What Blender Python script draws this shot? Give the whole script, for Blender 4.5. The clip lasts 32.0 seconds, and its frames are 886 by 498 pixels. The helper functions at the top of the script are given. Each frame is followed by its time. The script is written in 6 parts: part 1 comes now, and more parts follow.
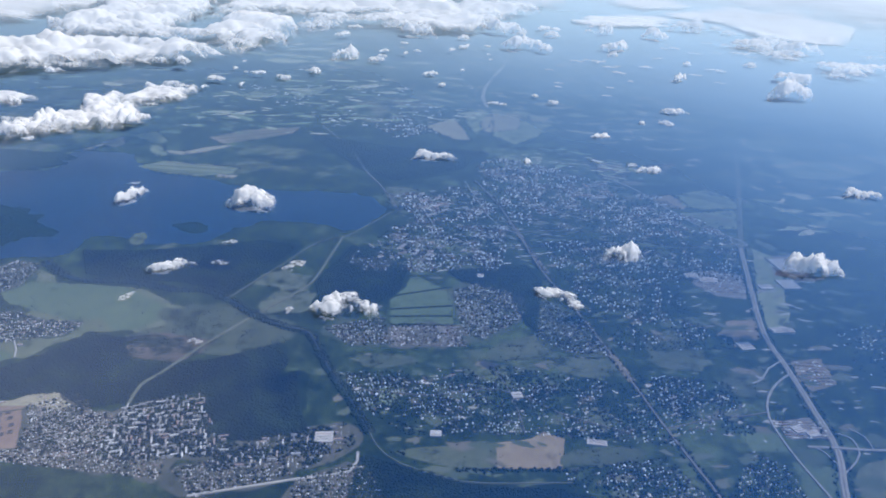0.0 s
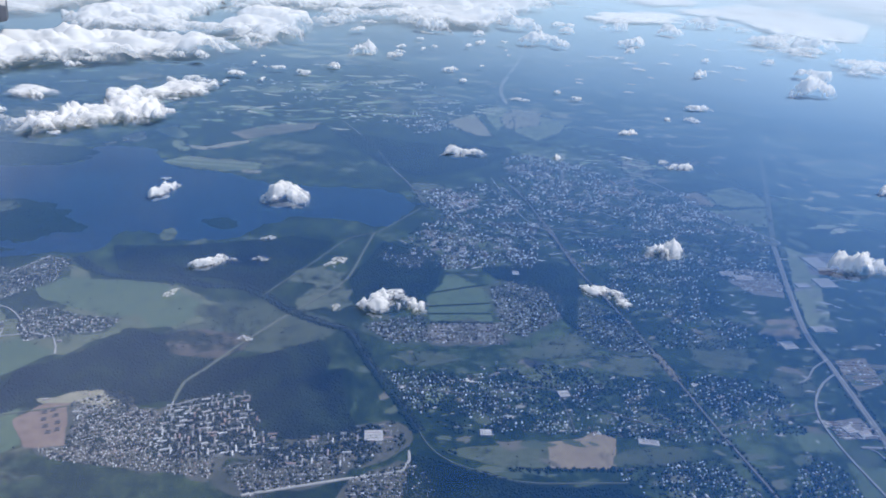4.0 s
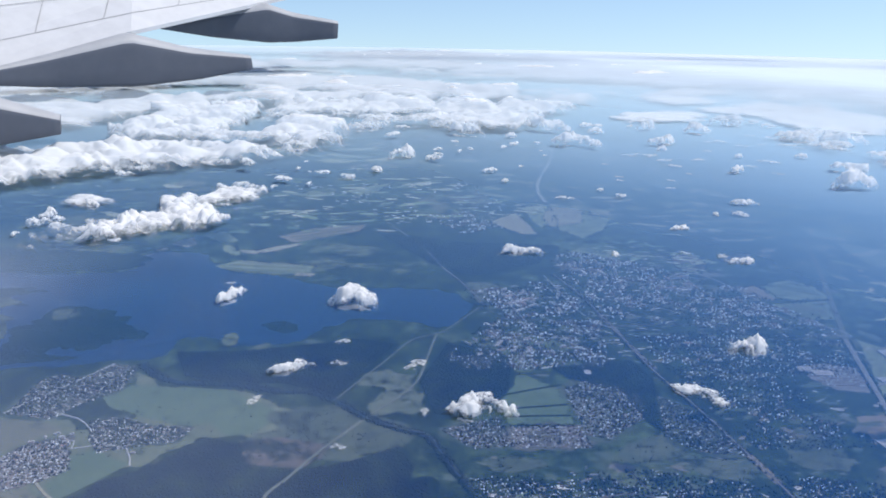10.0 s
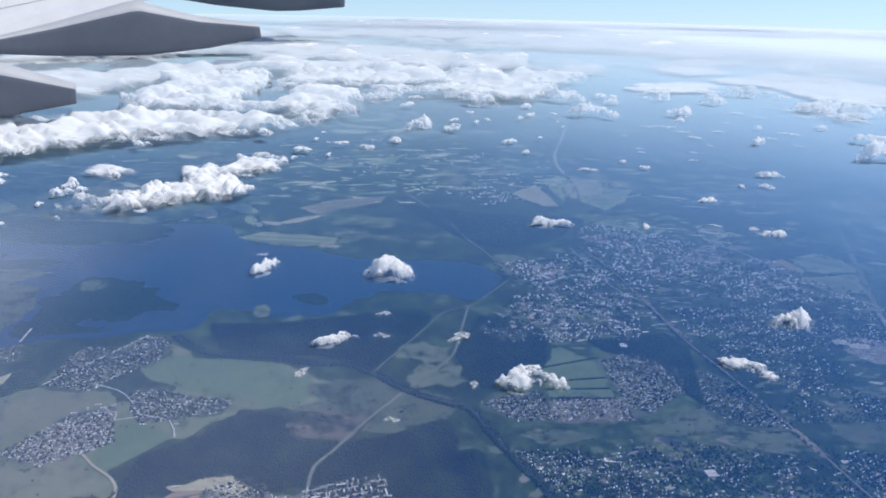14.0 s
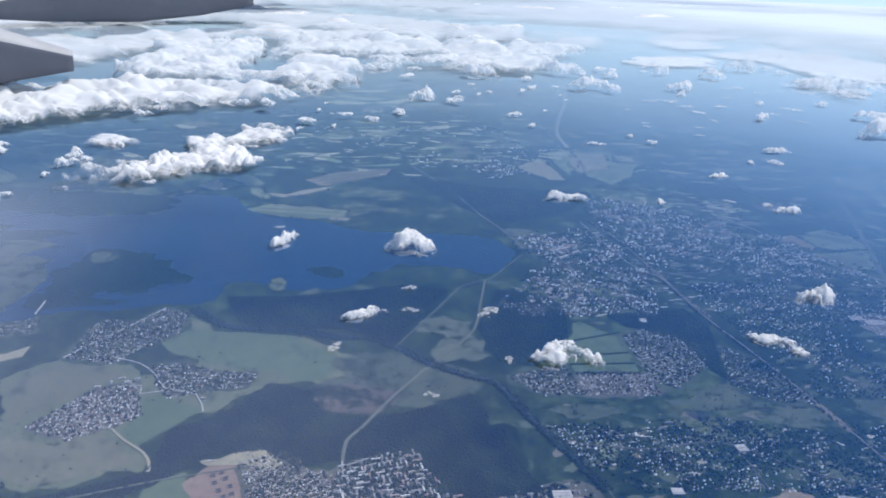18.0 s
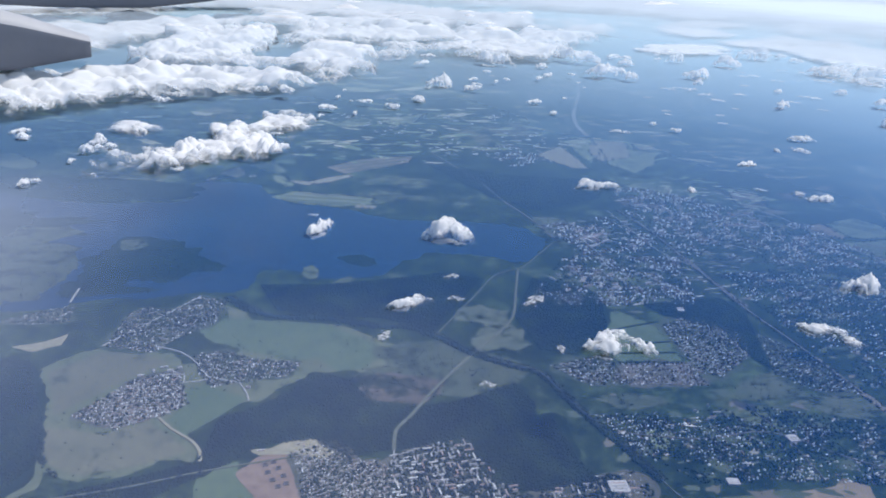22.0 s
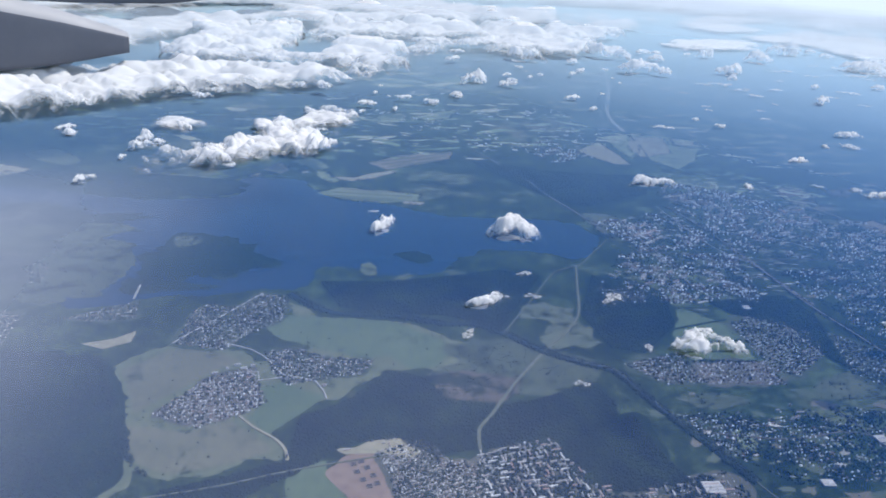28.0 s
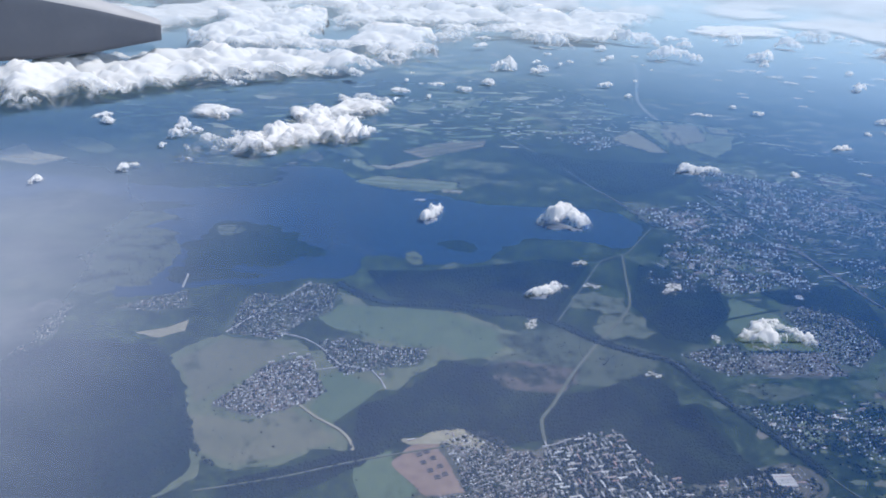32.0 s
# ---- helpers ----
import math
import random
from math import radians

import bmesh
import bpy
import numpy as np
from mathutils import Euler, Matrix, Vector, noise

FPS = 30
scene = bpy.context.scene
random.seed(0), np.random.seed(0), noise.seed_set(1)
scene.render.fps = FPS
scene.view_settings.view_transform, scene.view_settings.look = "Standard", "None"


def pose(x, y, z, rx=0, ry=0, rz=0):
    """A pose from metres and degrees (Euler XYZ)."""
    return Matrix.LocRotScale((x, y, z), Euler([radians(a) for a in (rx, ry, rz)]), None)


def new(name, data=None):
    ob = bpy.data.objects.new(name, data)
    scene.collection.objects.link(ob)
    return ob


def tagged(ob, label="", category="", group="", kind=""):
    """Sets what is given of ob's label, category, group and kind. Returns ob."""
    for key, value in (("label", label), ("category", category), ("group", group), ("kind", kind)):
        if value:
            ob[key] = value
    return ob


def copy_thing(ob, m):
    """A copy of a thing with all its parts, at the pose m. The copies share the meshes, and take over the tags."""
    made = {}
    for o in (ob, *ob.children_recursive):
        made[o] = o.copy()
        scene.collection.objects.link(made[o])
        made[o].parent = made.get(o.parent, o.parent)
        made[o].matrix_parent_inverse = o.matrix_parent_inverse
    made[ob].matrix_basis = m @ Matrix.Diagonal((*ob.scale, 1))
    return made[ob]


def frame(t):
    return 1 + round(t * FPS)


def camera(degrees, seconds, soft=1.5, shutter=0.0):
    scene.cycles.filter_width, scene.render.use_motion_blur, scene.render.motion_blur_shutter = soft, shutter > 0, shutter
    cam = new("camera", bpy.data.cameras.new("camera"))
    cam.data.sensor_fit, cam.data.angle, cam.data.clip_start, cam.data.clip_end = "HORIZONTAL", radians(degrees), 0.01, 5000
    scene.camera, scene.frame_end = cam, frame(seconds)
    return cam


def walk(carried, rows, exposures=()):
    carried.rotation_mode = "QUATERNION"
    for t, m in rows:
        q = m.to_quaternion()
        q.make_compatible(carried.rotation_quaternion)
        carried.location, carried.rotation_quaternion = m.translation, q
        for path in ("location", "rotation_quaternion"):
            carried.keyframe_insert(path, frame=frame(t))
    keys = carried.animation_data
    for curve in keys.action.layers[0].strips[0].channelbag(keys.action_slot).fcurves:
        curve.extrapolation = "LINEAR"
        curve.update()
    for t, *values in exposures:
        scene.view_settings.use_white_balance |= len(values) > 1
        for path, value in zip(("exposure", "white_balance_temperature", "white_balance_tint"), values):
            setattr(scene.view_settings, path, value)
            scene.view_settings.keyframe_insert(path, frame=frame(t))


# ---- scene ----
cam = camera(59.7, 32.0, 1.85)
METRES, EYE, TILT, LEAN, TURN = 190.0, 216.6, -23.32, -2.2, 0.0
ROWS = [
    (0.0, 0.0, 0.0, 0.0, -0.0, 0.0, 0.0),
    (0.5, -0.0156, 0.0029, 0.0015, 0.01, -0.06, -0.04),
    (1.0, -0.0308, 0.0053, 0.0017, 0.02, -0.06, -0.06),
    (1.5, -0.0458, 0.0076, 0.0002, 0.0, 0.05, -0.11),
    (2.0, -0.0614, 0.0102, 0.0018, -0.01, -0.03, -0.14),
    (2.5, -0.0769, 0.0133, 0.0019, -0.06, -0.05, -0.21),
    (3.0, -0.0923, 0.0157, 0.0025, -0.07, -0.13, -0.23),
    (3.5, -0.1075, 0.0182, 0.0021, -0.06, -0.23, -0.23),
    (5.5, -0.168, 0.0278, 0.0028, -0.07, -0.31, -0.32),
    (6.0, -0.1833, 0.0298, 0.003, -0.03, -0.13, -0.3),
    (6.5, -0.1988, 0.0321, 0.0034, 0.06, 0.27, -0.18),
    (7.0, -0.2151, 0.0343, 0.0038, 0.24, 2.15, 0.02),
    (7.5, -0.2308, 0.0366, 0.0042, 0.46, 4.83, 0.36),
    (8.0, -0.2464, 0.0389, 0.0046, 0.69, 6.71, 0.63),
    (8.5, -0.2611, 0.0412, 0.0051, 0.73, 7.94, 0.78),
    (9.0, -0.2743, 0.0435, 0.0055, 0.76, 8.09, 0.87),
    (9.5, -0.2888, 0.0457, 0.0059, 0.84, 7.84, 0.93),
    (10.0, -0.3048, 0.048, 0.0063, 1.04, 7.08, 0.89),
    (10.5, -0.3203, 0.0507, 0.0068, 1.12, 6.74, 0.92),
    (11.0, -0.3366, 0.0535, 0.0074, 0.99, 6.53, 0.76),
    (11.5, -0.3507, 0.0557, 0.0084, 0.98, 6.2, 0.76),
    (12.0, -0.3663, 0.0586, 0.009, 0.95, 6.02, 0.77),
    (12.5, -0.3813, 0.0611, 0.0089, 0.88, 5.92, 0.74),
    (13.0, -0.3962, 0.0628, 0.0123, 0.9, 5.35, 0.71),
    (13.5, -0.411, 0.0659, 0.0102, 0.94, 5.19, 0.74),
    (14.0, -0.4265, 0.0686, 0.0112, 0.97, 4.99, 0.72),
    (14.5, -0.4424, 0.0711, 0.0109, 0.98, 4.88, 0.72),
    (16.5, -0.5077, 0.0779, 0.0156, -0.47, 3.53, 0.68),
    (17.0, -0.5219, 0.0807, 0.0168, -0.51, 3.21, 0.49),
    (17.5, -0.5368, 0.0836, 0.0148, -0.42, 3.16, 0.49),
    (18.0, -0.5517, 0.0854, 0.0178, -0.3, 2.95, 0.41),
    (18.5, -0.5687, 0.0885, 0.017, -0.42, 2.83, 0.39),
    (19.0, -0.5836, 0.091, 0.017, -0.43, 2.7, 0.36),
    (19.5, -0.5993, 0.0928, 0.0169, -0.43, 2.63, 0.38),
    (20.0, -0.6145, 0.0957, 0.018, -0.39, 2.6, 0.32),
    (20.5, -0.6284, 0.0979, 0.0174, -0.25, 2.42, 0.34),
    (21.0, -0.6471, 0.1003, 0.0167, -0.34, 2.18, 0.37),
    (21.5, -0.6613, 0.1032, 0.0193, -0.41, 2.02, 0.34),
    (22.0, -0.6764, 0.1057, 0.0194, -0.39, 2.08, 0.3),
    (22.5, -0.6919, 0.1084, 0.0192, -0.37, 2.15, 0.31),
    (23.0, -0.7078, 0.1106, 0.0195, -0.38, 2.24, 0.29),
    (23.5, -0.7222, 0.1113, 0.0193, -0.35, 2.32, 0.29),
    (24.0, -0.7366, 0.1139, 0.0199, -0.38, 2.49, 0.26),
    (24.5, -0.7528, 0.1158, 0.0198, -0.29, 2.51, 0.32),
    (25.0, -0.7686, 0.118, 0.019, -0.32, 2.49, 0.28),
    (25.5, -0.7843, 0.1214, 0.0203, -0.38, 2.33, 0.3),
    (27.5, -0.8464, 0.1275, 0.0219, -0.21, 2.26, 0.35),
    (28.0, -0.8613, 0.1295, 0.0234, 0.11, 1.79, 0.2),
    (28.5, -0.8767, 0.1318, 0.0232, 0.17, 1.52, 0.22),
    (29.0, -0.8927, 0.1343, 0.0237, 0.18, 1.4, 0.2),
    (29.5, -0.9044, 0.1362, 0.0255, 0.38, 0.99, 0.4),
    (30.0, -0.9202, 0.1402, 0.0236, 0.7, 0.63, 0.25),
    (30.5, -0.9379, 0.1418, 0.0233, 0.6, 0.83, 0.31),
    (31.0, -0.9531, 0.1443, 0.0241, 0.72, 0.87, 0.25),
    (31.5, -0.968, 0.1459, 0.0252, 0.85, 0.95, 0.25),
    (32.0, -0.9827, 0.1475, 0.0263, 0.95, 0.93, 0.07),
]
walk(cam, [(t, pose(0, 0, EYE, TILT, LEAN, TURN) @ pose(METRES * x, METRES * y, METRES * z, 90 + pitch, roll, yaw)) for t, x, y, z, yaw, pitch, roll in ROWS], [(0.0, 0.17), (32.0, 0.17)])


# ---- light ----
SUN_TO = Vector((0.52, 0.02, 0.85)).normalized()
world = bpy.data.worlds.new("sky")
scene.world = world
world.use_nodes = True
wt = world.node_tree
wt.nodes.clear()
w_out = wt.nodes.new("ShaderNodeOutputWorld")
w_bg = wt.nodes.new("ShaderNodeBackground")
w_sky = wt.nodes.new("ShaderNodeTexSky")
w_sky.sky_type = "NISHITA"
w_sky.sun_disc = False
w_sky.sun_elevation = math.asin(SUN_TO.z)
w_sky.sun_rotation = math.atan2(SUN_TO.x, SUN_TO.y)
w_sky.altitude = 0.0
w_sky.air_density = 1.0
w_sky.dust_density = 0.7
w_sky.ozone_density = 3.0
w_co = wt.nodes.new("ShaderNodeTexCoord")
w_add = wt.nodes.new("ShaderNodeVectorMath")
w_add.operation = "ADD"
w_add.inputs[1].default_value = (0, 0, 0.125)
wt.links.new(w_co.outputs["Generated"], w_add.inputs[0])
wt.links.new(w_add.outputs[0], w_sky.inputs["Vector"])
wt.links.new(w_sky.outputs[0], w_bg.inputs[0])
w_bg.inputs[1].default_value = 0.15
wt.links.new(w_bg.outputs[0], w_out.inputs[0])
sun = new("sun", bpy.data.lights.new("sun", "SUN"))
sun.data.energy, sun.data.angle, sun.data.color = 3.5, radians(2.5), (1.0, 0.96, 0.9)
sun.rotation_mode = "QUATERNION"
sun.rotation_quaternion = SUN_TO.to_track_quat("Z", "Y")
sun.location = SUN_TO * 900


# ---- materials ----
class Nodes:
    """A small wrapper that keeps node code short."""

    def __init__(self, name):
        self.mat = bpy.data.materials.new(name)
        self.mat.use_nodes = True
        self.t = self.mat.node_tree
        self.t.nodes.clear()
        self.out = self.t.nodes.new("ShaderNodeOutputMaterial")

    def put(self, socket, value):
        if isinstance(value, bpy.types.NodeSocket):
            self.t.links.new(value, socket)
        elif value is not None:
            socket.default_value = value

    def pos(self):
        return self.t.nodes.new("ShaderNodeNewGeometry").outputs["Position"]

    def island(self):
        return self.t.nodes.new("ShaderNodeNewGeometry").outputs["Random Per Island"]

    def each(self):
        return self.t.nodes.new("ShaderNodeObjectInfo").outputs["Random"]

    def noise(self, size, detail=4.0, rough=0.55, vec=None, warp=0.0):
        n = self.t.nodes.new("ShaderNodeTexNoise")
        self.put(n.inputs["Vector"], vec if vec is not None else self.pos())
        n.inputs["Scale"].default_value = 1.0 / size
        n.inputs["Detail"].default_value = detail
        n.inputs["Roughness"].default_value = rough
        n.inputs["Distortion"].default_value = warp
        return n.outputs["Fac"]

    def cells(self, size, vec=None, feature="F1"):
        n = self.t.nodes.new("ShaderNodeTexVoronoi")
        self.put(n.inputs["Vector"], vec if vec is not None else self.pos())
        n.inputs["Scale"].default_value = 1.0 / size
        n.feature = feature
        return n

    def ramp(self, fac, *stops):
        n = self.t.nodes.new("ShaderNodeValToRGB")
        self.put(n.inputs[0], fac)
        el = n.color_ramp.elements
        while len(el) < len(stops):
            el.new(0.5)
        for e, (p, c) in zip(el, stops):
            e.position = p
            e.color = (*c, 1) if isinstance(c, tuple) else (c, c, c, 1)
        return n.outputs[0]

    def mix(self, fac, a, b, mode="MIX"):
        n = self.t.nodes.new("ShaderNodeMix")
        n.data_type, n.blend_type = "RGBA", mode
        self.put(n.inputs[0], fac)
        self.put(n.inputs[6], (*a, 1) if isinstance(a, tuple) else a)
        self.put(n.inputs[7], (*b, 1) if isinstance(b, tuple) else b)
        return n.outputs[2]

    def math(self, op, a, b=0.0, c=None):
        n = self.t.nodes.new("ShaderNodeMath")
        n.operation = op
        self.put(n.inputs[0], a)
        self.put(n.inputs[1], b)
        if c is not None:
            self.put(n.inputs[2], c)
        return n.outputs[0]

    def bump(self, height, dist, strength=1.0):
        n = self.t.nodes.new("ShaderNodeBump")
        n.inputs["Strength"].default_value = strength
        n.inputs["Distance"].default_value = dist
        self.put(n.inputs["Height"], height)
        return n.outputs[0]

    def surface(self, colour, rough=0.9, metal=0.0, normal=None, gloss=0.3):
        b = self.t.nodes.new("ShaderNodeBsdfPrincipled")
        self.put(b.inputs["Base Color"], (*colour, 1) if isinstance(colour, tuple) else colour)
        self.put(b.inputs["Roughness"], rough)
        self.put(b.inputs["Metallic"], metal)
        self.put(b.inputs["Specular IOR Level"], gloss)
        self.put(b.inputs["Normal"], normal)
        self.t.links.new(b.outputs[0], self.out.inputs[0])
        return b


def ground_material():
    m = Nodes("woodland_ground")
    wood = m.ramp(m.noise(2.6, 7, 0.75), (0.34, (0.008, 0.016, 0.008)), (0.52, (0.028, 0.044, 0.02)), (0.7, (0.075, 0.095, 0.045)))
    big = m.ramp(m.noise(55, 6, 0.65), (0.35, (0.7, 0.75, 0.72)), (0.68, (1.7, 1.75, 1.6)))
    wood = m.mix(1.0, wood, big, "MULTIPLY")
    stand = m.ramp(m.noise(17, 6, 0.7, warp=0.8), (0.4, (0.62, 0.66, 0.68)), (0.5, (1.0, 1.0, 1.0)), (0.62, (1.5, 1.4, 1.3)))
    wood = m.mix(1.0, wood, stand, "MULTIPLY")
    cell = m.cells(95)
    plot = m.ramp(cell.outputs["Color"], (0.2, (0.09, 0.13, 0.055)), (0.55, (0.14, 0.18, 0.08)), (0.9, (0.24, 0.22, 0.14)))
    plot = m.mix(m.ramp(m.noise(7, 6, 0.7), (0.45, 0.0), (0.6, 0.8)), plot, wood)
    where = m.math("ADD", m.noise(260, 5, 0.65), m.math("MULTIPLY", m.noise(30, 5, 0.7), 0.45))
    mask = m.ramp(where, (0.75, 0.0), (0.82, 1.0))
    col = m.mix(mask, wood, plot)
    m.surface(col, 0.95, gloss=0.1, normal=m.bump(m.noise(2.2, 5, 0.7), 0.8, 0.7))
    return m.mat


def field_material(name, dark, light, scrub=0.0, cover=0.70):
    m = Nodes(name)
    dark, light = [tuple(c * 1.25 for c in q) for q in (dark, light)]
    col = m.ramp(m.noise(28, 6, 0.65), (0.3, dark), (0.72, light))
    col = m.mix(m.ramp(m.noise(3.5, 6, 0.7), (0.42, 0.0), (0.7, 0.6)), col, tuple(c * 0.55 for c in dark))
    if scrub:
        bush = m.math("ADD", m.noise(16, 6, 0.7), m.math("MULTIPLY", m.noise(2.0, 4, 0.7), 0.25))
        col = m.mix(m.ramp(bush, (cover, 0.0), (cover + 0.06, scrub)), col, (0.022, 0.036, 0.018))
    tone = m.ramp(m.each(), (0.0, (0.85, 0.86, 0.85)), (1.0, (1.15, 1.12, 1.1)))
    col = m.mix(1.0, col, tone, "MULTIPLY")
    m.surface(col, 0.95, gloss=0.1, normal=m.bump(m.noise(1.5, 4), 0.2, 0.5))
    return m.mat


def plain_material(name, dark, light, size=3.0, rough=0.85, gloss=0.2):
    m = Nodes(name)
    col = m.ramp(m.noise(size, 5, 0.65), (0.3, dark), (0.7, light))
    m.surface(col, rough, gloss=gloss)
    return m.mat


def water_material():
    m = Nodes("lake_water")
    col = m.ramp(m.noise(120, 4, 0.6), (0.3, (0.008, 0.03, 0.07)), (0.7, (0.014, 0.042, 0.09)))
    m.surface(col, 0.22, gloss=0.3, normal=m.bump(m.noise(0.8, 3), 0.03, 0.4))
    return m.mat


def spread_material(name, stops, rough=0.8, stands=0.0):
    m = Nodes(name)
    col = m.ramp(m.island(), *stops)
    if stands:
        tone = m.ramp(m.noise(stands, 6, 0.65, warp=0.7), (0.36, (0.45, 0.5, 0.5)), (0.5, (1.0, 1.0, 1.0)), (0.66, (2.0, 1.9, 1.6)))
        col = m.mix(1.0, col, tone, "MULTIPLY")
    m.surface(col, rough, gloss=0.3)
    return m.mat


def thin_cloud_material(name, size, most, soft=0.3):
    """Thin vapour: it covers where its density and its streaks run together."""
    m = Nodes(name)
    a = m.t.nodes.new("ShaderNodeAttribute")
    a.attribute_name = "cover"
    lay = m.t.nodes.new("ShaderNodeVectorMath")
    lay.operation = "MULTIPLY"
    m.put(lay.inputs[0], m.pos())
    lay.inputs[1].default_value = (0.55, 1.0, 1.0)
    n = m.math("ADD", m.noise(size, 8, 0.62, lay.outputs[0], 0.5), m.math("MULTIPLY", m.noise(size * 0.22, 6, 0.65, warp=0.4), 0.22))
    k = m.math("ADD", n, m.math("MULTIPLY_ADD", a.outputs["Fac"], 0.5, -0.98))
    k = m.math("MINIMUM", m.math("MAXIMUM", m.math("DIVIDE", k, soft), 0.0), 1.0)
    k = m.math("MULTIPLY", m.math("MULTIPLY", k, k), m.math("MULTIPLY_ADD", k, -2.0 * most, 3.0 * most))
    d = m.t.nodes.new("ShaderNodeBsdfDiffuse")
    t = m.t.nodes.new("ShaderNodeBsdfTranslucent")
    d.inputs[0].default_value = t.inputs[0].default_value = (0.88, 0.88, 0.88, 1)
    both = m.t.nodes.new("ShaderNodeMixShader")
    both.inputs[0].default_value = 0.35
    m.t.links.new(d.outputs[0], both.inputs[1])
    m.t.links.new(t.outputs[0], both.inputs[2])
    see = m.t.nodes.new("ShaderNodeBsdfTransparent")
    mx = m.t.nodes.new("ShaderNodeMixShader")
    m.put(mx.inputs[0], k)
    m.t.links.new(see.outputs[0], mx.inputs[1])
    m.t.links.new(both.outputs[0], mx.inputs[2])
    m.t.links.new(mx.outputs[0], m.out.inputs[0])
    return m.mat


def vapour_material(name, size, soft, most, colour=0.84, own=False, bump=0.0, middle=0.3, torn=1.3):
    """Soft vapour: opaque where the cover is thick, dissolving raggedly where it thins out."""
    m = Nodes(name)
    a = m.t.nodes.new("ShaderNodeAttribute")
    a.attribute_name = "cover"
    where = m.t.nodes.new("ShaderNodeTexCoord").outputs["Object"] if own else m.pos()
    n = m.math("ADD", m.noise(size, 7, 0.62, where, 0.6), m.math("MULTIPLY", m.noise(size * 0.25, 4, 0.6, where, 0.4), 0.35))
    k = m.math("MULTIPLY_ADD", m.math("SUBTRACT", n, 0.68), torn, a.outputs["Fac"])
    k = m.math("DIVIDE", m.math("SUBTRACT", k, middle), soft)
    k = m.math("MINIMUM", m.math("MAXIMUM", k, 0.0), 1.0)
    k = m.math("MULTIPLY", m.math("MULTIPLY", k, k), m.math("MULTIPLY_ADD", k, -2.0 * most, 3.0 * most))
    d = m.t.nodes.new("ShaderNodeBsdfDiffuse")
    t = m.t.nodes.new("ShaderNodeBsdfTranslucent")
    d.inputs[0].default_value = t.inputs[0].default_value = (colour, colour, colour, 1)
    if bump:
        m.put(d.inputs["Normal"], m.bump(n, bump, 0.5))
    both = m.t.nodes.new("ShaderNodeMixShader")
    both.inputs[0].default_value = 0.45 if own else 0.3
    m.t.links.new(d.outputs[0], both.inputs[1])
    m.t.links.new(t.outputs[0], both.inputs[2])
    see = m.t.nodes.new("ShaderNodeBsdfTransparent")
    mx = m.t.nodes.new("ShaderNodeMixShader")
    m.put(mx.inputs[0], k)
    m.t.links.new(see.outputs[0], mx.inputs[1])
    m.t.links.new(both.outputs[0], mx.inputs[2])
    m.t.links.new(mx.outputs[0], m.out.inputs[0])
    return m.mat


# Point on the flight path that the painted haze thickens away from.
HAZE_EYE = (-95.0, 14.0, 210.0)


